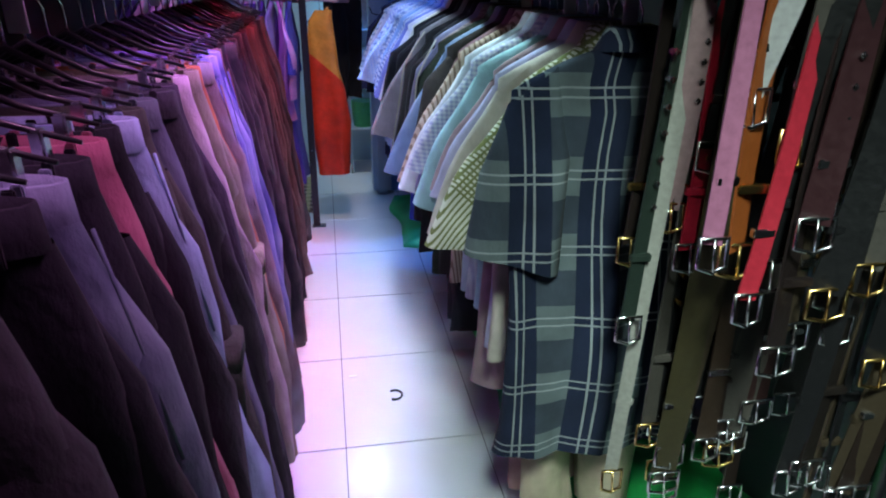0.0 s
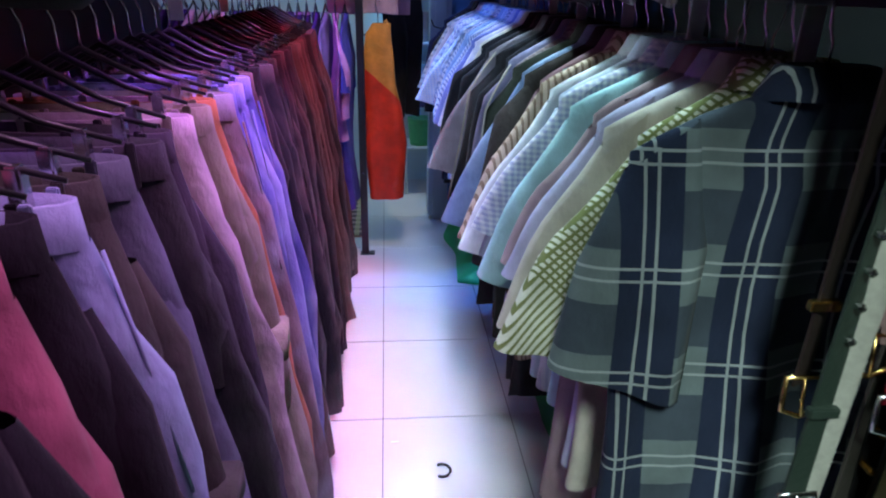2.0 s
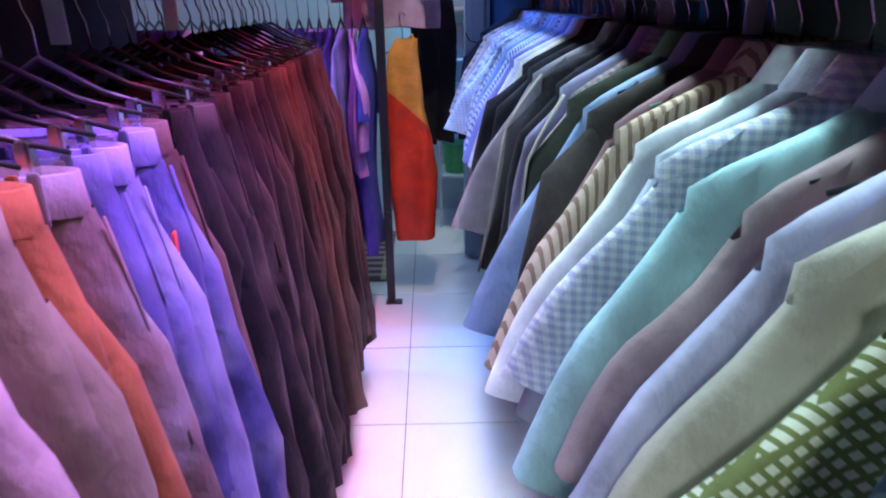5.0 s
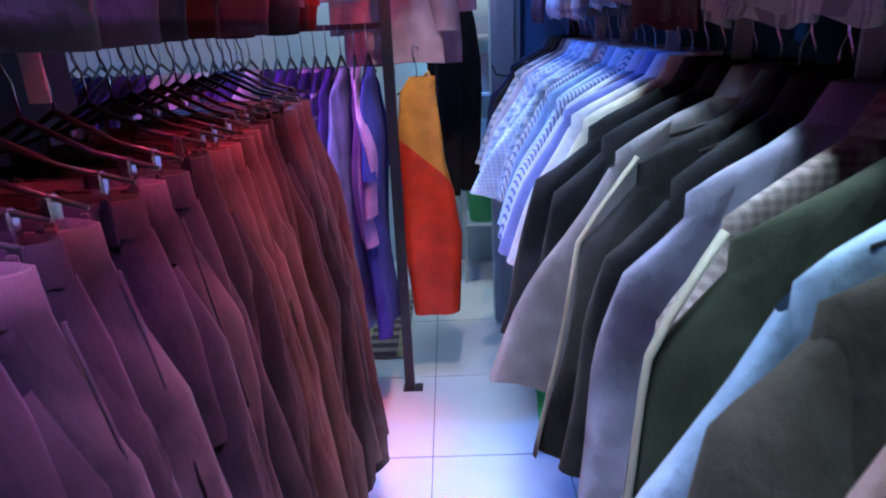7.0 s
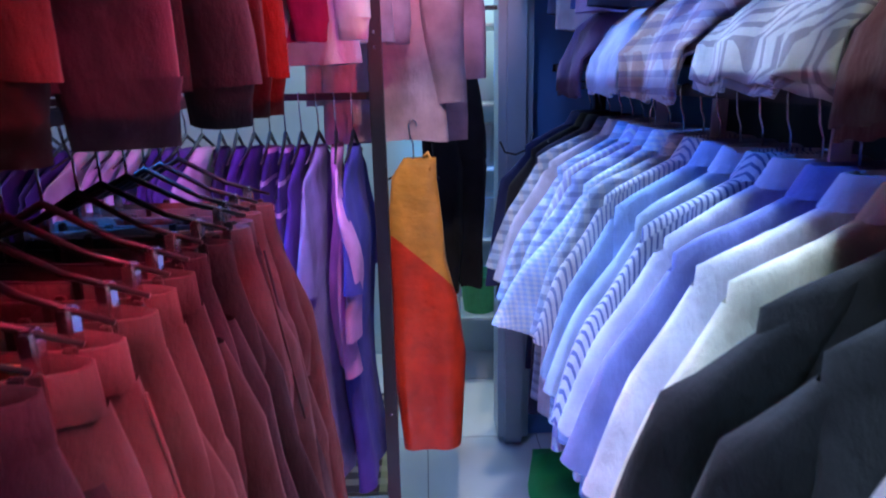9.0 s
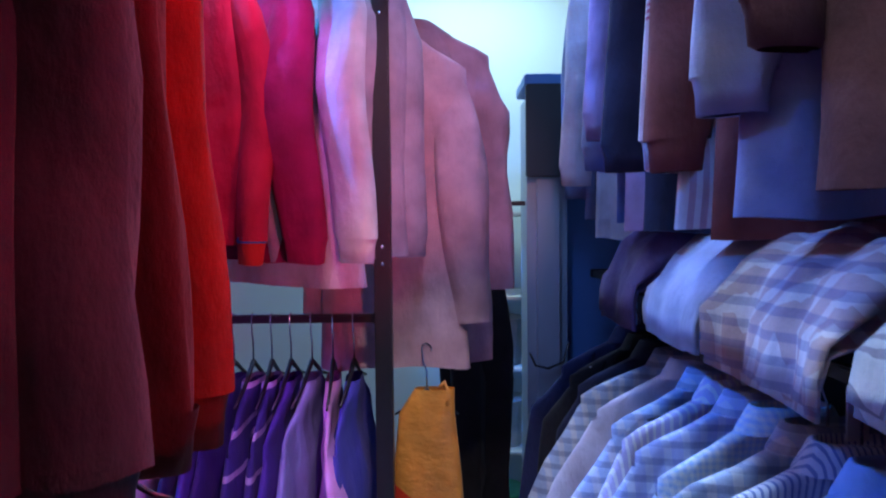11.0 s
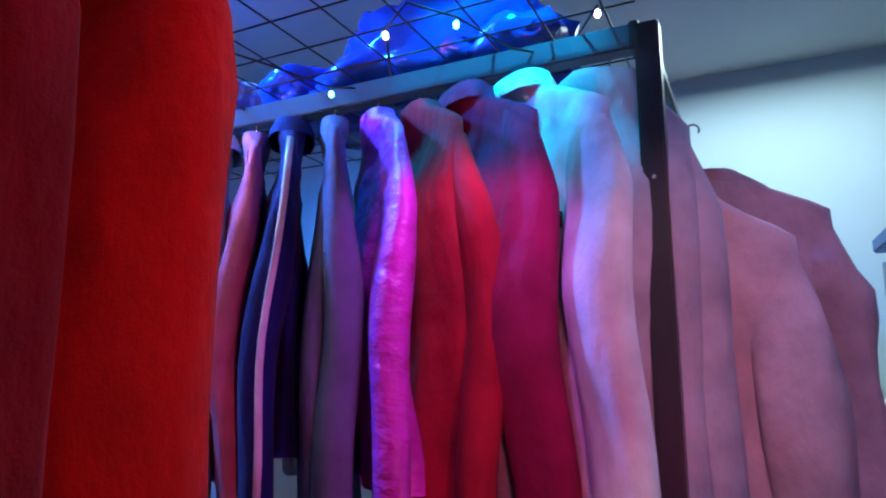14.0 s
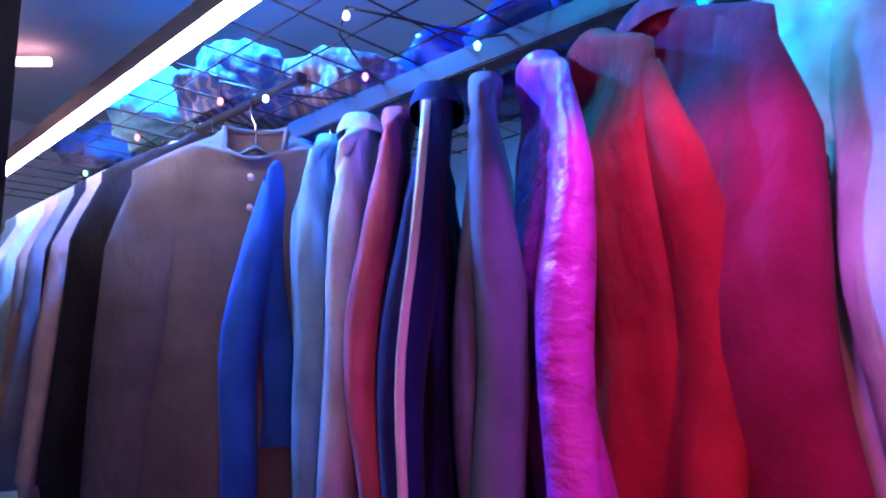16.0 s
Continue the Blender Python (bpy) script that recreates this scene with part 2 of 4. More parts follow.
def sheet_tube(name, rings, mat, parent, seg=24, fold=None, label="", cap=False, tilt=None, scoop=0.0):
    """A cloth tube through rings (cx, cy, z, half width, half thickness); tilt leans a ring along x, scoop lowers the front of the neck."""
    verts, faces = [], []
    for r, (cx, cy, z, w, d) in enumerate(rings):
        for q in range(seg):
            a = 2 * math.pi * q / seg
            c, s = math.cos(a), math.sin(a)
            y0 = cy + d * s
            x = cx + w * math.copysign(abs(c) ** 0.75, c)
            if fold and r > 2:
                x += 0.7 * fold(y0 * 2.0 + cx, z * 2.3 + 0.6 * a, s) * abs(c)
            y = cy + d * math.copysign(abs(s) ** 0.8, s)
            dz = 0.0
            if fold:
                y += fold(x, z, s)
                dz = 0.35 * fold(x * 0.7 + 3, z, s) if r == len(rings) - 1 else 0
            if tilt:
                dz += tilt[r] * (x - cx)
            if scoop and r < 4 and s < 0:
                dz -= scoop * max(0.0, 1 - (x / 0.1) ** 2) * (1 - r / 4)
            verts.append((x, y, z + dz))
    n = len(rings)
    for r in range(n - 1):
        for q in range(seg):
            a, b = r * seg + q, r * seg + (q + 1) % seg
            faces.append((a, a + seg, b + seg, b))
    if cap:
        faces.append(tuple(range(seg)))
    return mesh_ob(name, verts, faces, mat, parent, True, label)


def folds(rng, amp, top, length):
    """Drape that grows downward, with finer pleats and a few slanting creases at half height."""
    k1, k2, k4 = rng.uniform(18, 34), rng.uniform(40, 62), rng.uniform(70, 95)
    p1, p2, p3, p4 = (rng.uniform(0, 6.28) for _ in range(4))
    mid = top - length * rng.uniform(0.42, 0.58)

    def f(x, z, s):
        d = max(0.0, min(1.0, (top - z) / length))
        g = 0.25 + 0.75 * d
        crease = math.exp(-((z - mid) / 0.09) ** 2) * math.sin(52 * z + 9 * x + p4)
        return amp * (g * (1.0 * math.sin(k1 * x + p1 + 2.2 * z) + 0.6 * math.sin(k2 * x + p2 - 3 * z) + 0.3 * math.sin(k4 * x + p4 + z) + 0.45 * math.sin(9 * z + p3 + 4 * x)) + 0.3 * crease)
    return f


def folds(rng, amp, top, length):
    k1, k2 = rng.uniform(18, 34), rng.uniform(40, 62)
    p1, p2, p3 = (rng.uniform(0, 6.28) for _ in range(3))

    def f(x, z, s):
        d = max(0.0, min(1.0, (top - z) / length))
        g = 0.25 + 0.75 * d
        return amp * g * (1.15 * math.sin(k1 * x + p1 + 2.2 * z) + 0.55 * math.sin(k2 * x + p2 - 3 * z) + 0.5 * math.sin(9 * z + p3 + 4 * x))
    return f


def hanging_top(rng, mat, m, name="shirt", half=0.23, length=0.72, sleeve=0.26, thick=0.03, out=0.05, label="", category="shirt",
                group="", collar=True, collar_mat=None, hanger_mat=None, cuffs=None, hood=False, placket=False, amp=0.008, sleeve_mat=None, flare=0.02, piping=None,
                neck=-0.11, scoop=0.0):
    """A shirt or jacket on its hanger; the bar passes the origin along y."""
    thing = new(name)
    tagged(thing, label, category, group)
    f = folds(rng, amp, neck, length)
    long = sleeve > 0.4
    sh = neck - 0.085
    lean = rng.uniform(-0.02, 0.02)
    th = thick
    rings = [(0, 0, neck + 0.012, 0.06, th * 0.75), (0, 0, neck - 0.008, 0.082, th * 0.75), (0, 0, neck - 0.034, half * 0.58, th * 0.55),
             (0, 0, sh + 0.022, half * 0.82, th * 0.4), (0, 0, sh + 0.002, half * 0.95, th * 0.38), (0, 0, sh - 0.04, half * 0.95, th * 0.65)]
    steps = 11
    for k in range(1, steps + 1):
        u = k / steps
        rings.append((lean * u, 0.014 * math.sin(5 * u + lean * 90), sh - 0.05 - (length - 0.135) * u, half * (0.9 + 0.03 * math.cos(4 * u)) + flare * u, th * (0.85 + 0.5 * u)))
    sheet_tube("body", rings, mat, thing, 44, f, scoop=scoop)
    if scoop:
        ring = [(0.06 * math.cos(a), th * 0.75 * math.sin(a), neck + 0.012 - (scoop * (1 - (0.6 * math.cos(a)) ** 2) if math.sin(a) < 0 else 0)) for a in [2 * math.pi * q / 24 for q in range(24)]]
        tube("neck_band", ring, 0.006, mat, thing, 6, True, "ribbed neck band")
    for s in (-1, 1):
        n = 12 if long else 7
        sr, lean_of = [], []
        wob, bend = rng.uniform(-0.03, 0.03), rng.uniform(0.01, 0.035)
        reach = out * rng.uniform(0.8, 1.25)
        kink = rng.uniform(0.48, 0.62)
        for k in range(n + 1):
            u = k / n
            if long:
                wid = 0.05 + 0.022 * math.sin(min(1, u * 3.2) * 1.57) - 0.024 * u
                cx = half - 0.062 + reach * (0.35 * min(1, 4 * u) + 0.9 * u)
                dep = th * (0.3 + 0.75 * min(1, 2.2 * u)) * (1 - 0.35 * u)
                cy = wob * u + bend * math.exp(-((u - kink) / 0.25) ** 2) * (1 if wob > 0 else -1)
            else:
                wid = 0.046 + 0.034 * min(1, 2.5 * u) + 0.008 * u
                cx = half - 0.05 + reach * u
                dep = th * (0.32 + 0.6 * u)
                cy = wob * u * 0.6
            sr.append((s * cx, cy, sh + 0.012 - sleeve * u, wid, dep))
            lean_of.append(-s * (0.75 * max(0.0, 1 - u * (4.0 if long else 1.6)) + (0.0 if long else -0.25 * u)))
        fs = folds(rng, amp * 0.9, sh, sleeve)
        sl = sheet_tube("sleeve", sr, sleeve_mat or mat, thing, 22, fs, tilt=lean_of)
        if piping:
            tube("piping", [(cx + s * (w + 0.004), cy, z) for cx, cy, z, w, d in sr], 0.003, piping, sl, 6, label="pale stripe along the sleeve", flat=2.4)
        if cuffs:
            cx, cy, z, w, d = sr[-1]
            sheet_tube("cuff", [(cx, cy, z + 0.006, w * 0.98, d), (cx, cy, z - 0.02, w * 0.86, d * 0.9), (cx, cy, z - 0.05, w * 0.82, d * 0.8), (cx, cy, z - 0.05, w * 0.7, d * 0.6)], cuffs, sl, 20, fs)
    if collar:
        sheet_tube("collar", [(0, 0, neck - 0.012, 0.088, thick * 1.25), (0, 0, neck + 0.004, 0.078, thick * 1.25), (0, 0, neck + 0.028, 0.066, thick * 0.95), (0, 0, neck + 0.03, 0.06, thick * 0.8),
                              (0, 0, neck + 0.0, 0.056, thick * 0.7)], collar_mat or mat, thing, 18)
    if hood:
        sheet_tube("hood", [(0, 0.03, neck + 0.02, 0.07, 0.05), (0, 0.04, neck - 0.02, 0.13, 0.075), (0, 0.035, neck - 0.09, 0.15, 0.08), (0, 0.03, neck - 0.16, 0.12, 0.065), (0, 0.03, neck - 0.2, 0.05, 0.04)], mat, thing, 18)
    if placket:
        for k in range(4):
            part("button", box_bm((-0.005, -thick * 1.35 - 0.012, neck - 0.11 - 0.06 * k), (0.005, -thick * 1.1, neck - 0.1 - 0.06 * k), 0.002), WHITE_PLASTIC, thing)
    add_hanger(thing, hanger_mat or BLACK_PLASTIC, min(0.19, half * 0.72), 0.06)
    thing.matrix_basis = m
    return thing


def hanging_trousers(rng, mat, m, length=1.0, half=0.18, cargo=False, label="", band_mat=None, group="trousers on the rack", lean=0.13, tag_mat=None, seams=False):
    thing = new("trousers")
    tagged(thing, label, "trousers", group)
    top = -0.19
    wob = rng.uniform(-1, 1)
    sheet_tube("waistband", [(0, 0, top - 0.045, half * 1.0, 0.034), (0, 0, top, half * 0.98, 0.036), (0, 0, top + 0.002, half * 0.96, 0.031), (0, 0, top - 0.045, half * 0.96, 0.028)],
               band_mat or mat, thing, 20)
    f = folds(rng, 0.014, top, length)
    sheet_tube("seat", [(0, 0, top - 0.04, half, 0.034), (0.012, 0, top - 0.12, half * 1.04, 0.04), (0.02, 0, top - 0.2, half * 1.07, 0.042), (0.03, 0, top - 0.27, half * 1.06, 0.041), (0.04, 0, top - 0.36, half * 0.98, 0.034)], mat, thing, 24, f)
    for s in (-1, 1):
        rings = []
        for k in range(9):
            u = k / 8
            z = top - 0.1 - (length - 0.1) * u
            rings.append((s * half * 0.5 + lean * (0.2 + 0.8 * u) + 0.012 * math.sin(3 * u + wob), s * 0.014 + 0.012 * math.sin(4 * u + 2 * wob), z, half * (0.54 - 0.1 * u) * (0.7 if k == 0 else 1), (0.04 - 0.008 * u) * (0.4 if k == 0 else 1)))
        fl = folds(rng, 0.018, top, length)
        leg = sheet_tube("leg", rings, mat, thing, 18, fl)
        if cargo:
            cx = rings[3][0] + s * half * 0.3
            part("pocket", box_bm((cx - 0.04, -0.044, rings[4][2] - 0.02), (cx + 0.045, 0.044, rings[4][2] + 0.14), 0.008), mat, leg, smooth=True)
            part("pocket_flap", box_bm((cx - 0.044, -0.048, rings[4][2] + 0.1), (cx + 0.05, 0.048, rings[4][2] + 0.15), 0.004), mat, leg, smooth=True)
    for bx in (-0.8, -0.3, 0.3, 0.8):
        for s in (-1, 1):
            yy = s * 0.037 * (1 - bx * bx) ** 0.5 + s * 0.004
            part("belt_loop", box_bm((half * bx - 0.006, yy - 0.003, top - 0.052), (half * bx + 0.006, yy + 0.003, top + 0.006), 0.0015), mat, thing)
    if seams:
        for s in (-1, 1):
            cx = s * half * 0.5 + 0.01
            pk = bmesh.new()
            vs = [pk.verts.new((cx + px * 0.062, -0.047 - 0.004 * (1 - abs(px)), top - 0.09 + pz)) for px, pz in ((-1, 0), (0, 0.004), (1, 0), (0.95, -0.1), (0, -0.135), (-0.95, -0.1))]
            pk.faces.new(vs)
            bmesh.ops.solidify(pk, geom=pk.faces[:], thickness=0.005)
            part("back_pocket", pk, mat, thing)
        tube("side_seam", [(half * 1.03 + lean * 0.12 * q + 0.004, 0.004 * math.sin(q), top - 0.05 - 0.1 * q) for q in range(4)], 0.0025, mat, thing, 5)
        part("waist_patch", box_bm((half * 0.35, -0.041, top - 0.038), (half * 0.62, -0.036, top - 0.006), 0.001), PATCH, thing, "small leather waist patch")
    if tag_mat:
        part("price_tag", box_bm((half * 1.02, -0.03, top - 0.26), (half * 1.02 + 0.004, 0.012, top - 0.14), 0.001), tag_mat, thing, "hanging red and white price tag")
    add_hanger(thing, BLACK_PLASTIC, half * 0.95, 0.06, clips=True)
    thing.matrix_basis = m
    return thing


# ---- setting ----


def slab(name, lo, hi, mat, label="", bevel=0.0):
    o = part(name, box_bm(lo, hi, bevel), mat, None)
    return tagged(o, label or name.replace("_", " "), name.split("_")[0], kind="structure")


slab("wall_west", (-3.6, -2.2, 0), (-3.45, 7.2, 3.0), PAINT, "pale blue painted shop wall in dim light")
slab("wall_east", (1.15, -2.2, 0), (1.3, 7.2, 3.0), DARK_PAINT, "dark painted shop wall behind the shirts")
# wall added to darken the gaps behind the trousers and stop blue spill
slab("wall_partition", (-0.99, -2.05, 0), (-0.94, 3.3, 3.0), DARK_PAINT, "plain dark wall added to block light behind the trouser rack")
slab("wall_south", (-3.45, -2.2, 0), (1.15, -2.05, 3.0), DARK_PAINT, "dark wall behind the entrance")
slab("wall_north", (-3.45, 5.5, 0.0), (1.15, 5.65, 3.0), PAINT, "pale blue painted end wall")
slab("ceiling", (-3.6, -2.2, 3.0), (1.3, 7.2, 3.1), CEILING, "white painted ceiling lit by coloured lamps")
floor = slab("floor", (-3.6, -2.2, -0.1), (1.3, 7.2, -0.004), GROUT, "glossy pale floor of large tiles")


# ---- racks ----


def rail(name, a, b, section, mat, label, category="rail"):
    lo = [min(a[k], b[k]) - section[k] / 2 for k in range(3)]
    hi = [max(a[k], b[k]) + section[k] / 2 for k in range(3)]
    t = new(name)
    tagged(t, label, category)
    part("bar", box_bm(lo, hi, 0.003), mat, t)
    for e in (a, b):
        part("bracket", box_bm([e[k] - max(section[k] / 2 + 0.003, 0.008) for k in range(3)], [e[k] + max(section[k] / 2 + 0.003, 0.008) for k in range(3)], 0.002), BLACK_METAL, t)
    return t


def post(x, y, h=2.98, foot=True):
    t = new("rack_post")
    tagged(t, "black square steel rack post with bright rivets", "post")
    part("upright", box_bm((-0.02, -0.02, 0.004), (0.02, 0.02, h), 0.003), BLACK_METAL, t)
    part("foot_plate", box_bm((-0.03, -0.03, 0.0), (0.055, 0.03, 0.006), 0.002), BLACK_METAL, t)
    for z in (0.5, 1.62, 1.66, 2.19, 2.6):
        b = bmesh.new()
        bmesh.ops.create_uvsphere(b, u_segments=8, v_segments=5, radius=0.0045)
        for v in b.verts:
            v.co = Vector((v.co.x, v.co.y * 0.6 - 0.0205, v.co.z + z))
        part("rivet", b, CHROME, t, smooth=True)
    t.matrix_basis = pose(x, y, 0)
    return t


post(-0.14, 3.94, 2.46)
post(-2.7, 3.94, 2.46)
post(-0.55, -0.6, 2.46)
post(0.62, 4.42, 2.6)
rail("upper_rail", (-0.16, 3.94, 2.44), (-2.68, 3.94, 2.44), (0.0, 0.035, 0.045), RAIL_PAINT, "dark steel top rail of the jacket rack, lit blue")
rail("lower_rail", (-0.16, 3.97, 1.49), (-2.68, 3.97, 1.49), (0.0, 0.02, 0.02), BLACK_METAL, "black steel lower rail carrying tee shirts")
rail("front_rail", (-0.75, 3.56, 2.46), (-2.68, 3.56, 2.46), (0.0, 0.035, 0.045), BLACK_METAL, "dark steel rail that holds the light tube")
rail("mesh_rail", (-1.1, 3.785, 2.45), (-2.68, 3.785, 2.45), (0.0, 0.016, 0.016), BLACK_METAL, "thin black steel rail below the wire mesh")
rail("side_rail", (-0.14, 3.96, 2.42), (-0.14, 4.6, 2.42), (0.025, 0.0, 0.025), BLACK_METAL, "short black steel rail behind the post")
rail("trouser_rail", (-0.47, -0.6, 1.5), (-0.47, 3.42, 1.5), (0.022, 0.0, 0.022), BLACK_METAL, "black steel rail carrying trousers")
rail("upper_left_rail", (-0.5, -0.6, 2.4), (-0.5, 3.4, 2.4), (0.025, 0.0, 0.025), BLACK_METAL, "black steel rail carrying sweaters above the trousers")
rail("shirt_rail", (0.55, 0.9, 1.5), (0.55, 4.4, 1.5), (0.022, 0.0, 0.022), BLACK_METAL, "black steel rail carrying shirts")
rail("upper_right_rail", (0.62, 0.9, 2.58), (0.62, 4.4, 2.58), (0.025, 0.0, 0.025), BLACK_METAL, "black steel rail carrying shirts above the shirt rack")
rail("shelf_bar", (0.6, 0.9, 1.56), (0.6, 4.4, 1.56), (0.3, 0.0, 0.02), BLACK_METAL, "dark narrow shelf above the shirt rail", "shelf")

# ---- trousers on the lower left rail ----
rng = random.Random(4)
KHAKI, CHAR, INK, NAVY = (0.24, 0.21, 0.15), (0.05, 0.05, 0.055), (0.018, 0.018, 0.024), (0.03, 0.035, 0.075)
near_row = [
    (-0.2, INK, "plain", False, "black cotton trousers"), (-0.08, NAVY, "plain", False, "navy cotton trousers"), (0.04, INK, "plain", False, "black cotton trousers"), (0.16, CHAR, "plain", False, "charcoal cotton trousers"),
    (0.28, NAVY, "plain", False, "navy cotton trousers"), (0.4, INK, "plain", False, "black cotton trousers"), (0.5, CHAR, "plain", False, "charcoal cotton trousers"), (0.6, INK, "plain", False, "black cotton trousers"),
    (0.69, (0.12, 0.15, 0.22), "denim", False, "faded grey blue denim jeans"), (0.77, INK, "plain", False, "black cotton trousers"), (0.85, (0.42, 0.13, 0.2), "plain", False, "dusty rose cotton trousers"),
    (0.91, INK, "plain", False, "black cotton trousers"), (0.97, (0.32, 0.42, 0.66), "denim", False, "light blue denim jeans"), (1.04, (0.06, 0.058, 0.05), "plain", True, "charcoal cargo trousers with flap pockets"),
    (1.12, (0.12, 0.13, 0.19), "plain", False, "slate blue cotton trousers"), (1.2, (0.05, 0.048, 0.055), "plain", False, "dark grey chino trousers"), (1.29, (0.045, 0.035, 0.05), "plain", False, "dark plum trousers"),
    (1.37, (0.45, 0.36, 0.38), "plain", False, "pale mauve cotton trousers"), (1.45, KHAKI, "plain", True, "khaki cargo trousers with flap pockets"), (1.52, (0.35, 0.13, 0.05), "plain", False, "rust brown corduroy trousers"),
    (1.58, (0.2, 0.14, 0.14), "denim", False, "faded brown denim trousers"), (1.66, (0.1, 0.1, 0.3), "denim", False, "indigo denim jeans"), (1.73, (0.2, 0.2, 0.42), "denim", False, "washed indigo denim jeans"),
    (1.8, (0.09, 0.09, 0.28), "denim", False, "indigo denim jeans with a hanging tag"),
]
RED_TAG = fabric((0.7, 0.08, 0.06), "hoops", (0.8, 0.75, 0.7))
for k, (y, c, pat, cargo, words) in enumerate(near_row):
    mat = fabric(c, pat, (0.45, 0.5, 0.65) if pat == "denim" else (0.12, 0.1, 0.09))
    hanging_trousers(rng, mat, pose(-0.47 + rng.uniform(-0.003, 0.003), y, 1.5, 0, 0, rng.uniform(-7, 7)), rng.uniform(0.98, 1.06), rng.uniform(0.17, 0.19), cargo,
                     words + " hanging from a clip hanger", tag_mat=RED_TAG if k == len(near_row) - 1 else None, seams=pat == "denim")
y = 1.88
while y < 3.34:
    c = rng.choice([(0.04, 0.026, 0.026), (0.07, 0.045, 0.04), (0.018, 0.016, 0.018), (0.09, 0.05, 0.045), (0.025, 0.02, 0.025)])
    pat = rng.choice(["plain", "plain", "denim"])
    hanging_trousers(rng, fabric(c, pat, (0.2, 0.15, 0.14)), pose(-0.47 + rng.uniform(-0.003, 0.003), y, 1.5, 0, 0, rng.uniform(-8, 8)), rng.uniform(0.98, 1.1),
                     rng.uniform(0.165, 0.19), False, ("dark brown denim jeans" if pat == "denim" else "dark brown corduroy trousers") + " hanging from a clip hanger", seams=pat == "denim")
    y += rng.uniform(0.062, 0.085)

# ---- shirts on the lower right rail ----
W = (0.72, 0.73, 0.76)
SKY, AQUA, LAV = (0.42, 0.55, 0.78), (0.42, 0.66, 0.72), (0.5, 0.48, 0.72)
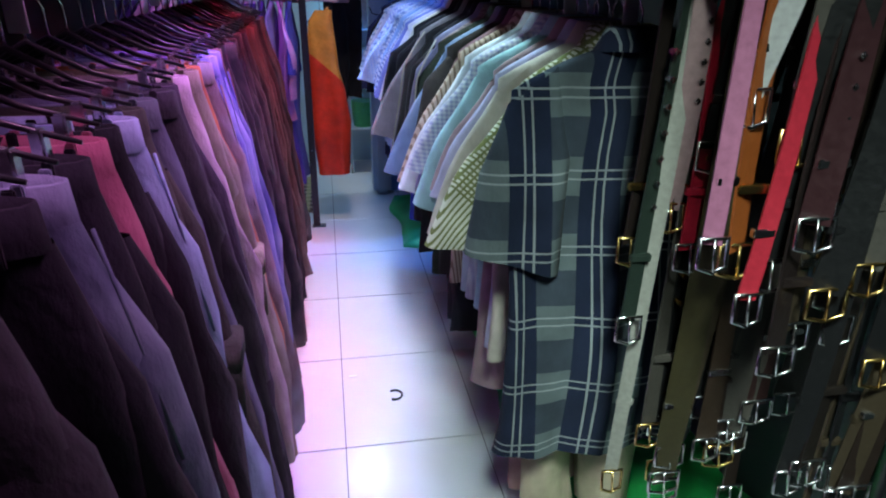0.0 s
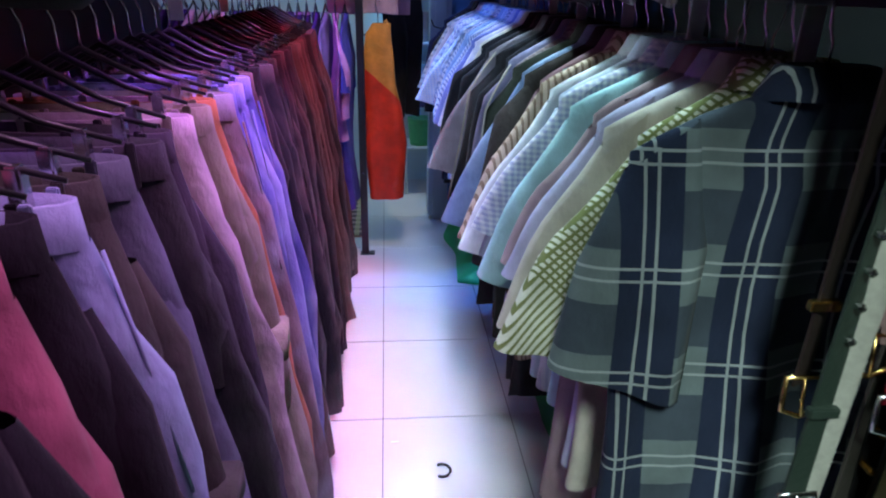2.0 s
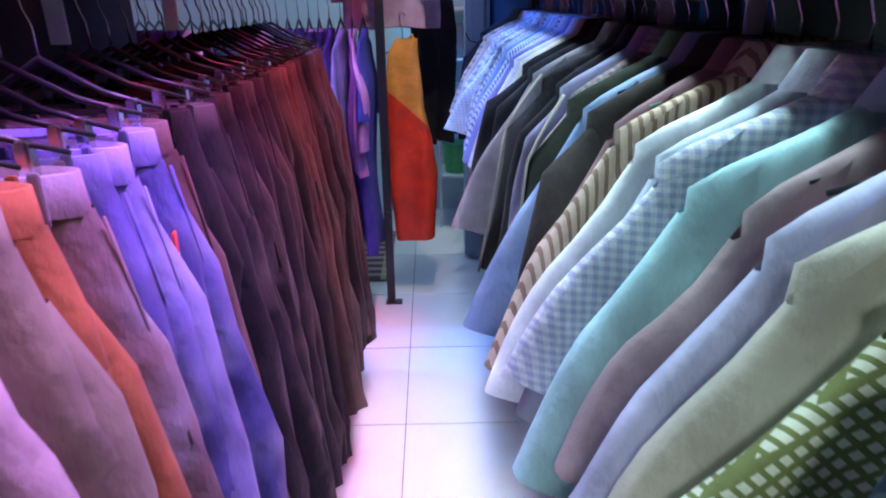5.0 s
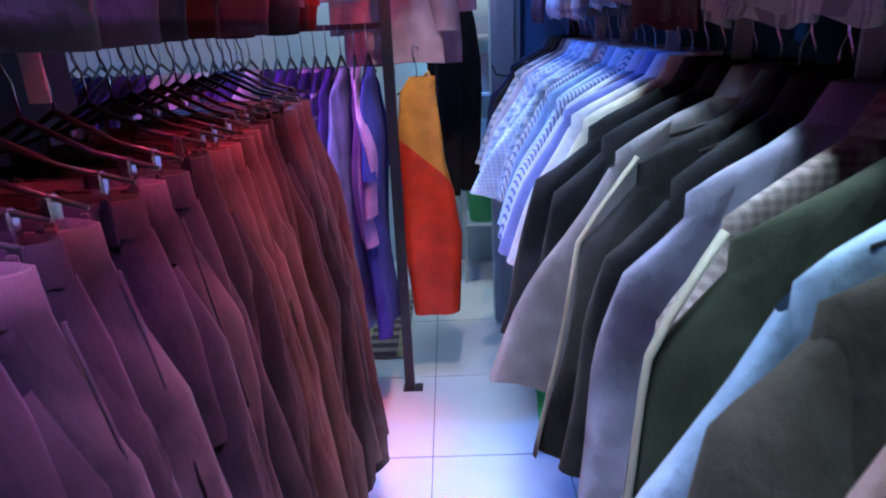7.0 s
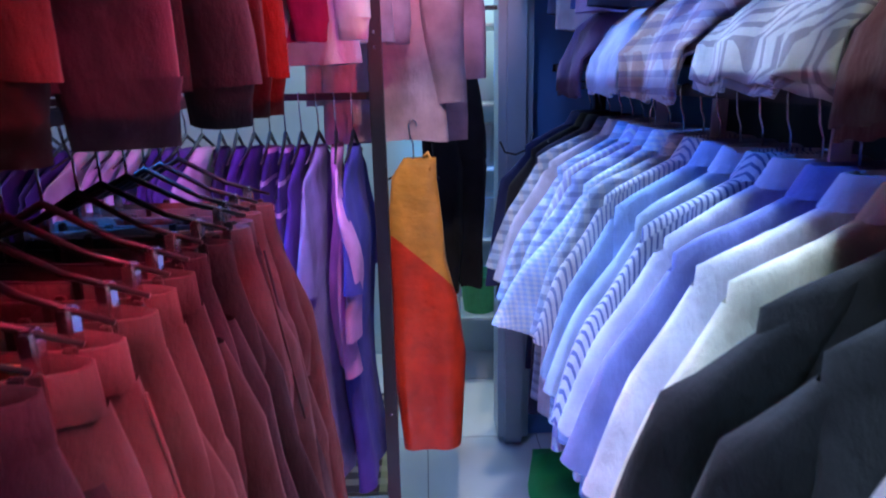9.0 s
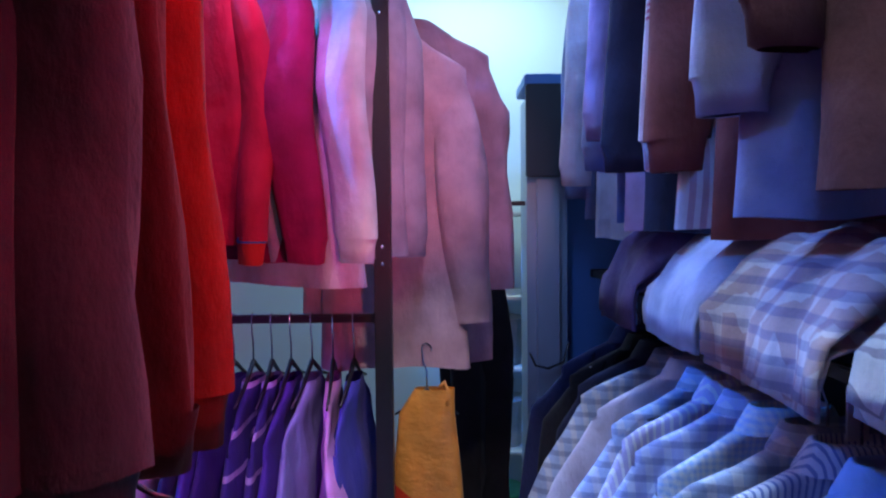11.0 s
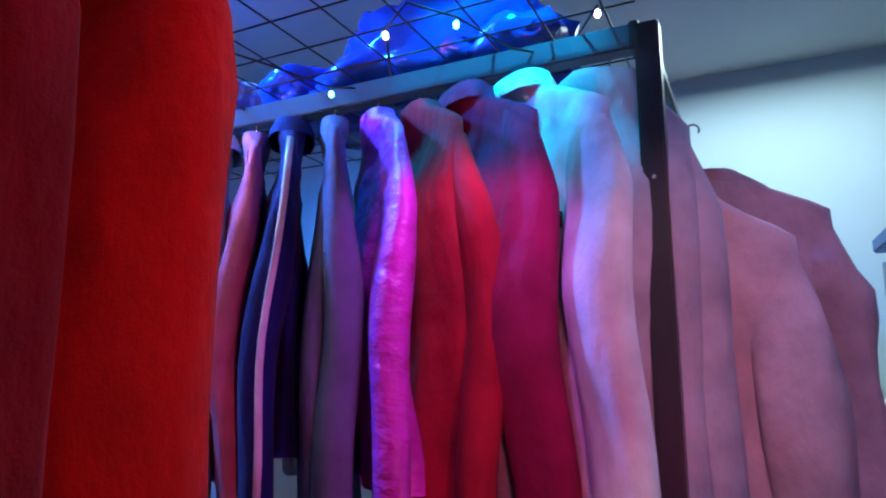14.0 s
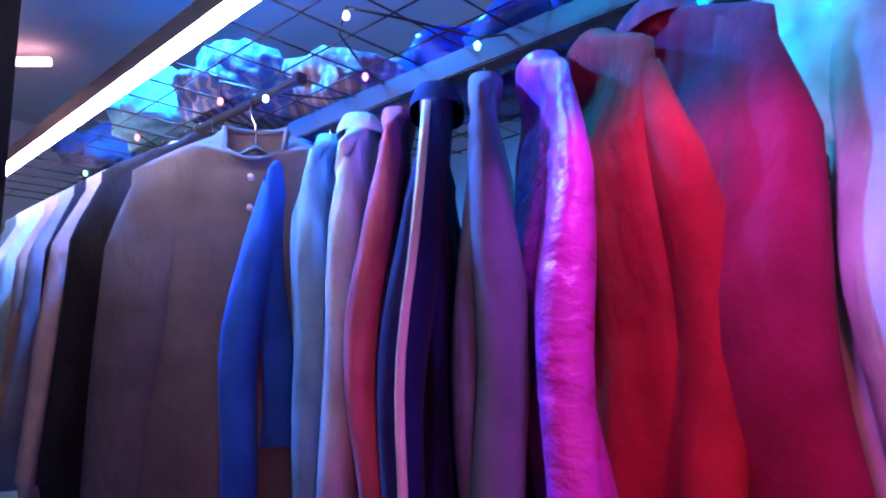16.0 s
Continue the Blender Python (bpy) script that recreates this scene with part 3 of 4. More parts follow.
shirts = [
    (1.17, (0.015, 0.022, 0.05), "plaid", 0.92, 0.36, "navy and grey plaid shirt with short sleeves", (0.38, 0.43, 0.45)),
    (1.25, (0.2, 0.22, 0.09), "weave", 0.84, 0.36, "olive shirt with a white lattice print", (0.72, 0.72, 0.62)),
    (1.32, (0.55, 0.5, 0.46), "plain", 0.74, 0.36, "beige cotton shirt", W), (1.38, LAV, "plain", 0.74, 0.3, "lavender cotton shirt", W), (1.44, (0.35, 0.25, 0.28), "plain", 0.9, 0.3, "dusty pink shirt", W),
    (1.5, AQUA, "plain", 0.72, 0.36, "aqua cotton shirt with short sleeves", W), (1.57, (0.4, 0.42, 0.6), "check", 0.72, 0.3, "blue checked shirt", W), (1.63, (0.55, 0.62, 0.72), "plain", 0.72, 0.36, "pale blue shirt", W),
    (1.7, W, "plain", 0.72, 0.38, "white cotton shirt", W), (1.77, (0.55, 0.42, 0.32), "stripe", 0.76, 0.38, "tan striped shirt", (0.25, 0.17, 0.12)), (1.84, (0.25, 0.14, 0.16), "plain", 0.76, 0.34, "maroon shirt", W),
    (1.91, (0.035, 0.028, 0.025), "plain", 0.8, 0.42, "dark brown jersey", W), (1.98, (0.16, 0.22, 0.36), "denim", 0.7, 0.4, "mid blue denim shirt", (0.4, 0.5, 0.65)), (2.06, (0.03, 0.035, 0.025), "plain", 0.86, 0.46, "dark olive cotton track top", (0.55, 0.52, 0.45)),
    (2.14, (0.17, 0.13, 0.14), "check", 0.74, 0.44, "mauve tweed shirt", (0.28, 0.23, 0.24)), (2.22, (0.2, 0.2, 0.32), "denim", 0.74, 0.44, "mauve blue cotton shirt", (0.34, 0.32, 0.44)), (2.3, INK, "plain", 0.92, 0.44, "black cotton jersey", W),
    (2.38, (0.02, 0.02, 0.022), "tail", 0.92, 0.46, "black track top with a pale yoke", (0.02, 0.02, 0.025)), (2.47, (0.22, 0.2, 0.24), "plain", 0.72, 0.4, "grey cotton shirt", W), (2.55, INK, "plain", 0.86, 0.42, "black cotton shirt", W),
    (2.66, INK, "plain", 0.86, 0.42, "black cotton shirt", W), (2.74, (0.66, 0.62, 0.56), "plain", 0.72, 0.36, "cream cotton shirt", W), (2.81, (0.6, 0.6, 0.78), "plain", 0.74, 0.34, "pale lilac shirt", W),
    (2.89, (0.2, 0.24, 0.6), "plain", 0.74, 0.34, "cobalt blue shirt", W), (2.97, (0.5, 0.54, 0.74), "plain", 0.74, 0.34, "pale blue cotton shirt", W), (3.05, (0.5, 0.55, 0.72), "pinstripe", 0.76, 0.34, "blue and white striped shirt", (0.12, 0.16, 0.36)),
    (3.13, SKY, "plain", 0.74, 0.34, "sky blue shirt", W), (3.21, (0.3, 0.44, 0.72), "plain", 0.78, 0.36, "mid blue cotton shirt", W), (3.29, (0.6, 0.64, 0.76), "pinstripe", 0.8, 0.34, "pinstriped pale blue shirt", (0.2, 0.26, 0.5)),
    (3.37, (0.4, 0.5, 0.72), "smallplaid", 0.78, 0.34, "blue plaid shirt", W), (3.46, SKY, "check", 0.82, 0.34, "blue gingham shirt", W), (3.55, (0.48, 0.52, 0.76), "smallplaid", 0.78, 0.36, "lilac plaid shirt", W),
    (3.64, LAV, "stripe", 0.82, 0.36, "lavender striped shirt", W), (3.73, SKY, "smallplaid", 0.8, 0.36, "blue plaid shirt", W), (3.82, (0.55, 0.58, 0.8), "plain", 0.85, 0.36, "pale blue shirt", W),
    (3.92, SKY, "smallplaid", 0.85, 0.36, "blue plaid shirt", W), (4.03, NAVY, "plain", 0.95, 0.5, "navy cotton overshirt", W), (4.14, INK, "plain", 1.0, 0.5, "black long shirt", W), (4.25, (0.03, 0.04, 0.12), "plain", 0.9, 0.5, "dark navy shirt", W),
]
CREAM = fabric((0.3, 0.28, 0.24))
for k, (y, c, pat, ln, sl, words, second) in enumerate(shirts):
    hm = (BLACK_PLASTIC, WHITE_PLASTIC, MINT_PLASTIC, WHITE_PLASTIC)[k % 4]
    hanging_top(rng, fabric(c, pat, second), pose(0.55 + rng.uniform(-0.003, 0.003), y, 1.5, 0, 0, rng.uniform(-6, 6) + (0 if k else 4)), "shirt", (0.25, 0.205)[k] if k < 2 else rng.uniform(0.22, 0.245), ln, sl, 0.03, rng.uniform(0.07, 0.13) if k else 0.035,
                words + " on a hanger", "shirt", "shirts on the lower rail", True, None, hm, amp=0.013, piping=CREAM if "track" in words else None)
for y, c, words in ((1.3, (0.5, 0.42, 0.32), "cream cotton trousers"), (1.4, (0.4, 0.22, 0.24), "dusty pink trousers"), (2.33, INK, "black cotton trousers"), (2.42, INK, "black cotton trousers"), (3.68, (0.05, 0.05, 0.2), "dark blue striped trousers")):
    hanging_trousers(rng, fabric(c, "plain"), pose(0.55, y, 1.5, 0, 0, 180 + rng.uniform(-5, 5)), 1.18, 0.17, False, words + " hanging among shirts", lean=-0.05)

TAG = solid("paper_tag", (0.75, 0.78, 0.76), 0.7)
for k, y in enumerate((1.22, 1.55, 1.9, 2.27, 2.6, 2.93, 3.3, 3.6)):
    t = part("price_tag", box_bm((0.535, y - 0.002, 1.415), (0.565, y + 0.002, 1.488), 0.0008), TAG, None)
    tagged(t, "small white paper price tag hung from the shirt rail", "price tag", "price tags on the shirt rail")
for k, y in enumerate((1.1, 1.95, 2.4)):
    t = part("price_tag", box_bm((-0.485, y - 0.002, 1.415), (-0.455, y + 0.002, 1.488), 0.0008), TAG, None)
    tagged(t, "small white paper price tag hung from the trouser rail", "price tag", "price tags on the trouser rail")

# ---- tops on the upper rails ----
RED, DRED = (0.2, 0.012, 0.006), (0.045, 0.004, 0.004)
upper_left = [(0.9, CHAR, "charcoal sweatshirt"), (1.05, INK, "black sweatshirt"), (1.2, DRED, "dark red sweatshirt"), (1.35, INK, "black sweatshirt"), (1.5, CHAR, "charcoal sweatshirt"), (1.64, (0.4, 0.36, 0.08), "mustard sweatshirt"),
              (1.78, INK, "black sweatshirt"), (1.92, DRED, "dark red sweatshirt"), (2.06, CHAR, "charcoal sweatshirt"), (2.2, (0.08, 0.05, 0.08), "dark purple sweatshirt"), (2.34, INK, "black sweatshirt"), (2.48, DRED, "dark red sweatshirt"),
              (2.62, (0.06, 0.02, 0.04), "dark plum sweatshirt"), (2.76, INK, "black sweatshirt"), (2.9, INK, "black sweatshirt"), (3.02, DRED, "dark red fleece sweatshirt"), (3.11, RED, "bright red fleece sweatshirt with loose sleeves")]
for y, c, words in upper_left:
    hanging_top(rng, fabric(c), pose(-0.5 + (0 if y > 3.1 else rng.uniform(-0.04, 0.0)), y, 2.4, 0, 0, 0 if y > 3 else rng.uniform(-6, 6)), "sweatshirt", 0.23, 0.76, 0.68, 0.035, 0.06, words + " on a hanger", "sweatshirt",
                "sweatshirts above the trousers", False, amp=0.009, cuffs=fabric(c))
upper_right = [(1.0, (0.3, 0.3, 0.28), "stripe", "grey striped shirt"), (1.3, W, "plain", "white shirt"), (1.6, (0.5, 0.5, 0.46), "stripe", "pale striped shirt"), (1.85, CHAR, "plain", "charcoal shirt"), (2.1, (0.55, 0.56, 0.52), "pinstripe", "pale pinstriped shirt"),
               (2.3, (0.5, 0.5, 0.5), "stripe", "grey striped shirt"), (2.5, (0.25, 0.05, 0.04), "plain", "brick red shirt"), (2.65, (0.5, 0.42, 0.44), "smallplaid", "pink plaid shirt"), (2.8, (0.2, 0.08, 0.08), "plain", "maroon corduroy shirt"),
               (2.98, (0.1, 0.14, 0.36), "plain", "blue shirt"), (3.12, (0.12, 0.05, 0.06), "plain", "dark maroon corduroy shirt"), (3.26, (0.2, 0.24, 0.5), "denim", "blue denim shirt"), (3.4, (0.22, 0.07, 0.07), "plain", "terracotta shirt"),
               (3.54, (0.4, 0.06, 0.14), "check", "red and white gingham shirt"), (3.68, (0.03, 0.03, 0.06), "plain", "dark navy shirt"), (3.82, (0.5, 0.4, 0.68), "plain", "lilac shirt"), (3.98, (0.1, 0.2, 0.55), "denim", "blue denim shirt"),
               (4.14, W, "check", "white checked shirt"), (4.28, (0.2, 0.28, 0.5), "plain", "slate blue shirt")]
for y, c, pat, words in upper_right:
    hanging_top(rng, fabric(c, pat, (0.72, 0.7, 0.72)), pose(0.62, y, 2.58, 0, 0, rng.uniform(-10, 10)), "shirt", 0.24, rng.uniform(0.78, 0.88), rng.uniform(0.5, 0.64), 0.032, 0.06, words + " on a hanger", "shirt",
                "shirts above the shirt rack", True, amp=0.012, neck=-0.05, cuffs=fabric(c, pat, (0.72, 0.7, 0.72)))

# ---- clothes laid over the shelf above the shirts ----


def draped_cloth(rng, y, width, mat, words, hang=0.07):
    """A folded garment that lies on the shelf and hangs over its front edge."""
    line = [(0.74, 1.575), (0.72, 1.63), (0.66, 1.665), (0.58, 1.675), (0.5, 1.66), (0.45, 1.62), (0.427, 1.575), (0.422, 1.54), (0.42, 1.575 - hang)]
    lift = rng.uniform(-0.01, 0.035)
    ph, kk = rng.uniform(0, 6.28), rng.uniform(30, 46)
    n = 26
    v, f = [], []
    for a in range(n + 1):
        yy = y + width * (a / n - 0.5)
        edge = min(1.0, a / 3, (n - a) / 3)
        for q, (xx, zz) in enumerate(line):
            wv = 0.009 * math.sin(kk * yy + ph) + 0.005 * math.sin(2.3 * kk * yy + ph * 2)
            up = (zz - 1.575) * (0.55 + 0.45 * edge) if zz > 1.575 else zz - 1.575
            v.append((xx - (wv + 0.012) * (q > 5) - 0.012 * noise.noise(Vector((yy * 9, q * 0.6, ph))), yy, 1.575 + up + (lift * edge if 0 < q < 6 else 0) + (wv if 0 < q < 6 else 0.6 * wv if q == 8 else 0)))
    m = len(line)
    for a in range(n):
        for q in range(m - 1):
            f.append((a * m + q, a * m + q + 1, a * m + m + q + 1, a * m + m + q))
    t = new("folded_garment")
    tagged(t, words + " folded over the dark shelf", "folded garment", "clothes on the shelf")
    for k in range(2):
        o = mesh_ob("fold", [(px + 0.004 * k, py * (1 - 0.03 * k) + y * 0.03 * k, pz - 0.03 * k if pz > 1.6 else pz - 0.014 * k) for px, py, pz in v], f, mat, t)
        so = o.modifiers.new("thickness", "SOLIDIFY")
        so.thickness = 0.006
    return t


for y, wd, c, pat, second, words in ((1.15, 0.3, (0.3, 0.32, 0.3), "plain", W, "grey cotton top"), (1.48, 0.34, (0.5, 0.52, 0.48), "pinstripe", (0.2, 0.2, 0.2), "pale pinstriped shirt"), (1.85, 0.34, CHAR, "plain", W, "charcoal cotton top"),
                                     (2.22, 0.36, (0.58, 0.58, 0.54), "pinstripe", (0.28, 0.27, 0.28), "pale pinstriped shirt"), (2.58, 0.32, (0.1, 0.03, 0.03), "plain", W, "dark maroon corduroy top"), (2.92, 0.34, (0.55, 0.55, 0.52), "stripe", (0.3, 0.28, 0.3), "grey striped shirt"),
                                     (3.28, 0.32, (0.5, 0.38, 0.38), "smallplaid", W, "pink plaid shirt"), (3.62, 0.3, (0.5, 0.48, 0.56), "plain", W, "pale lilac packet shirt"), (3.95, 0.28, (0.16, 0.12, 0.26), "plain", W, "dusky purple top")):
    draped_cloth(rng, y, wd, fabric(c, pat, second), words, rng.uniform(0.05, 0.09))

# ---- jackets on the blue-lit top rail (planes across the rail) ----
GREEN_CUFF = fabric((0.75, 0.75, 0.72), "hoops", (0.05, 0.3, 0.08))
BAND_CUFF = fabric((0.5, 0.03, 0.02), "hoops", (0.05, 0.2, 0.45))
MAGENTA = fabric((0.72, 0.05, 0.6), "plain", rough=0.35, shine=0.3)
NAVY_SPORT = fabric((0.012, 0.02, 0.12))
jackets = [
    # x, colour, words, collar, cuffs, length, turn, hood
    (-0.215, (0.42, 0.36, 0.42), "mauve grey long sweatshirt passing behind the post", False, None, 0.74, 116, False),
    (-0.368, (0.62, 0.62, 0.68), "white sweatshirt with a black printed emblem", True, None, 0.8, 55, False),
    (-0.479, (0.3, 0.012, 0.07), "maroon cotton jacket", True, None, 0.74, 54, False),
    (-0.58, (0.42, 0.015, 0.03), "crimson varsity jacket with striped cuffs", False, BAND_CUFF, 0.7, 47, False),
    (-0.675, None, "glossy magenta nylon bomber jacket", False, None, 0.68, 43, False),
    (-0.78, (0.16, 0.18, 0.3), "slate grey sweatshirt", False, None, 0.76, 37, False),
    (-0.893, (0.012, 0.02, 0.12), "navy track jacket with white piping", True, GREEN_CUFF, 0.64, 39, False),
    (-0.995, (0.62, 0.16, 0.28), "pink sweatshirt", False, None, 0.7, 41, False),
    (-1.103, (0.45, 0.55, 0.68), "pale blue denim jacket", True, None, 0.7, 42, False),
    (-1.207, (0.16, 0.34, 0.5), "dusty blue sweatshirt", False, None, 0.7, 43, False),
    (-1.321, (0.02, 0.12, 0.6), "royal blue windbreaker", True, None, 0.6, 40, False),
    (-1.41, INK, "black sweatshirt", False, None, 0.74, -25, False),
    (-1.49, (0.5, 0.36, 0.38), "dusty pink sweatshirt", False, None, 0.74, -22, False),
    (-1.57, INK, "black sweatshirt", False, None, 0.74, -20, False),
    (-1.67, (0.3, 0.3, 0.4), "grey sweatshirt", False, None, 0.74, -20, False),
    (-1.77, (0.5, 0.3, 0.22), "peach sweatshirt", False, None, 0.74, -18, False),
    (-1.88, (0.5, 0.62, 0.62), "pale mint sweatshirt", False, None, 0.74, -15, False),
    (-2.0, (0.5, 0.5, 0.56), "pale grey sweatshirt", False, None, 0.74, -15, False),
    (-2.12, (0.1, 0.14, 0.13), "dark green sweatshirt", False, None, 0.74, -15, False),
]
for x, c, words, col, cuff, ln, turn, hd in jackets:
    mat = MAGENTA if c is None else fabric(c)
    j = hanging_top(rng, mat, pose(x, 3.94 if turn > 0 else 3.785, 2.425 if turn > 0 else 2.45, 0, 0, 90 + turn if turn > 0 else 62), "jacket", 0.15 if "behind" in words else 0.235, ln, 0.62, 0.039, 0.06, words + " hanging from the rail", "jacket", "jackets on the top rail", col, None, BLACK_PLASTIC,
                    cuff or mat, hd, amp=0.004 if "emblem" in words else 0.008, neck=-0.05, piping=WHITE_PLASTIC if "piping" in words else None)
    if "emblem" in words:
        for pts in ([(-0.1, 0, -0.27), (-0.1, 0, -0.31), (-0.09, 0, -0.325)], [(-0.115, 0, -0.285), (-0.085, 0, -0.285)], [(-0.13, 0, -0.3), (-0.13, 0, -0.325)]):
            tube("emblem_stroke", [(p[0] * 1.15, 0.043, p[2] + 0.0) for p in pts], 0.0055, BLACK_PLASTIC, j, 5, label="black printed lettering stroke")
        ring = [(-0.1 + 0.045 * math.cos(a * math.pi / 10), 0.045, -0.41 + 0.045 * math.sin(a * math.pi / 10)) for a in range(20)]
        tube("emblem_ring", ring, 0.002, BLACK_PLASTIC, j, 5, True, "round black printed emblem")
hanging_top(rng, fabric((0.13, 0.12, 0.14)), pose(-1.25, 3.785, 2.45, 0, 0, 52), "henley_shirt", 0.24, 0.9, 0.66, 0.04, 0.05, "charcoal henley shirt with a buttoned neck, facing the aisle", "shirt", "", False, placket=True, amp=0.007, neck=-0.07, scoop=0.075)

# pale tops behind the post
for y, c, ln, half, words, hd in ((4.12, (0.62, 0.38, 0.42), 0.84, 0.2, "pale pink quilted jacket", False), (4.26, (0.55, 0.3, 0.36), 0.92, 0.24, "dusty pink hooded coat", True)):
    hanging_top(rng, fabric(c), pose(-0.13 + (0.03 if hd else 0), y, 2.42 - (0.12 if "quilted" in words else 0.05 if hd else 0), 0, 0, -4), "jacket", half, ln, 0.66, 0.04, 0.05, words + " hanging behind the post", "jacket", "pale jackets behind the post", False, hood=hd, amp=0.011)

# ---- tee shirts on the lower back rail ----
purples = [((0.09, 0.05, 0.3), "violet"), ((0.05, 0.03, 0.16), "dark violet"), ((0.03, 0.025, 0.09), "midnight blue"), ((0.12, 0.08, 0.34), "purple"), ((0.06, 0.05, 0.2), "indigo")]
x = -0.215
k = 0
while x > -2.2:
    c, word = purples[rng.randrange(5)]
    pat, ln, sl = "plain", rng.uniform(0.85, 1.0), 0.3
    if k == 0:
        c, word, ln = (0.07, 0.06, 0.36), "cobalt", 1.0
    elif k == 1:
        c, word, ln, sl = (0.66, 0.3, 0.62), "pale pink", 0.62, 0.42
    elif k == 2:
        c, word, ln = (0.3, 0.3, 0.55), "pale lilac", 1.02
    elif k in (4, 5):
        pat, word = "hoops", "striped violet"
    elif k in (9, 13, 14, 15, 16):
        c, word = (0.75, 0.72, 0.78), "white"
    hanging_top(rng, fabric(c, pat, (0.5, 0.45, 0.6)), pose(x, 3.97, 1.49, 0, 0, 90 + rng.uniform(-8, 8)), "tee_shirt", rng.uniform(0.21, 0.25), ln, sl, 0.024, 0.05, word + " cotton tee shirt on a black hanger", "tee shirt",
                "tee shirts on the back rail", False, amp=0.008, neck=-0.15)
    x -= rng.uniform(0.04, 0.055) if k > 2 else 0.05
    k += 1

# ---- dress on the post ----
dress = new("satin_dress")
tagged(dress, "orange red satin dress with a golden bodice hanging on the post", "dress")
SATIN = fabric((0.85, 0.05, 0.015), "bib", (0.85, 0.32, 0.05), 0.38, 0.25)
fd = folds(rng, 0.009, 0, 1.0)
sheet_tube("gown", [(0.02, 0, -0.1, 0.05, 0.02), (0.0, 0, -0.16, 0.07, 0.03), (0.0, 0, -0.3, 0.085, 0.035), (0.0, 0, -0.42, 0.085, 0.035), (0.02, 0, -0.55, 0.1, 0.045), (0.03, 0, -0.75, 0.125, 0.05), (0.035, 0, -0.92, 0.11, 0.05), (0.035, 0, -1.08, 0.1, 0.05)],
           SATIN, dress, 32, fd)
tube("strap", [(0.05, -0.02, -0.14), (0.05, -0.01, -0.1), (0.045, 0, -0.085), (0.03, 0, -0.1)], 0.006, SATIN, dress, 6)
add_hanger(dress, BLACK_PLASTIC, 0.08)
dress.matrix_basis = pose(-0.045, 4.05, 1.4, 0, 0, 0)

for y, xx in ((4.55, 0.09), (4.62, 0.06)):
    hanging_trousers(rng, fabric(INK), pose(xx, y, 1.78, 0, 0, 4), 0.88, 0.1, False, "black slim trousers hanging beyond the post", group="black trousers", lean=0.03)
rail("far_rail", (-0.14, 4.58, 1.78), (0.3, 4.58, 1.78), (0.0, 0.015, 0.015), BLACK_METAL, "thin black rail carrying black trousers")

tagged(part("trim_top", box_bm((0.26, 4.49, 2.15), (1.15, 4.73, 2.185), 0.004), BLUE_PANEL, None), "blue top trim of the partition", "trim", kind="structure")
# dark board added to stand in for shade on the column and panel tops
tagged(part("panel_shade", box_bm((0.262, 4.47, 1.86), (1.15, 4.497, 2.15), 0.003), DARK_PAINT, None), "added dark board standing in for shade below the blue trim", "panel", kind="structure")
# ---- column, panel and far end ----
b = box_bm((0.27, 4.5, 0), (0.4, 4.72, 2.15), 0.03)
tagged(part("column", b, COLUMN, None, smooth=False), "blue grey painted square column with rounded corners", "column", kind="structure")
tagged(part("panel_blue", box_bm((0.4, 4.6, 0), (1.15, 4.66, 2.15), 0.003), BLUE_PANEL, None), "blue painted partition panel", "panel", kind="structure")
tagged(tube("cable", [(0.272, 4.49, 1.3), (0.29, 4.485, 1.26), (0.33, 4.485, 1.25), (0.38, 4.49, 1.27), (0.4, 4.5, 1.33)], 0.004, BLACK_PLASTIC), "thin black cable looped on the column", "cable")
shelf = new("wire_shelf")
tagged(shelf, "white wire shelf unit at the end of the aisle", "shelf")
for xx in (0.14, 0.42):
    for yy in (5.1, 5.4):
        tube("shelf_leg", [(xx, yy, 0), (xx, yy, 1.9)], 0.008, WHITE_PLASTIC, shelf, 6)
for z in (0.35, 0.75, 1.1, 1.4, 1.75):
    part("shelf_board", box_bm((0.13, 5.09, z), (0.43, 5.41, z + 0.015), 0.003), WHITE_PLASTIC, shelf)
for z, c, words in ((0.365, (0.1, 0.5, 0.15), "green"), (0.765, (0.6, 0.6, 0.55), "white"), (1.115, (0.3, 0.3, 0.3), "grey")):
    bx = bmesh.new()
    bmesh.ops.create_cone(bx, segments=20, radius1=0.08, radius2=0.1, depth=0.2, cap_ends=True)
    for v in bx.verts:
        v.co += Vector((0.25, 5.22, z + 0.1))
    tagged(part("tub", bx, solid("tub_" + words, c, 0.4), None, smooth=False), words + " plastic tub on the wire shelf", "tub")

# green tarpaulin under the shirts
nx, ny = 14, 60
verts, faces = [], []
for a in range(nx + 1):
    for c in range(ny + 1):
        xx, yy = 0.34 + 0.78 * a / nx, 0.85 + 3.62 * c / ny
        edge = min(1.0, a / 2.5) * min(1.0, c / 2.0) * min(1.0, (ny - c) / 2.0)
        h = edge * (0.06 + 0.05 * noise.noise(Vector((xx * 6, yy * 5, 0)))) + 0.006
        verts.append((xx + 0.05 * noise.noise(Vector((yy * 3, 2, 1))) + (0.22 if yy < 3.5 else 0.04), yy, h))
for a in range(nx):
    for c in range(ny):
        q = a * (ny + 1) + c
        faces.append((q, q + ny + 1, q + ny + 2, q + 1))
tarp = mesh_ob("tarpaulin", verts, faces, TURF)
tagged(tarp, "crumpled green plastic tarpaulin on the floor below the shirts", "tarpaulin")
so = tarp.modifiers.new("thickness", "SOLIDIFY")
so.thickness = 0.004

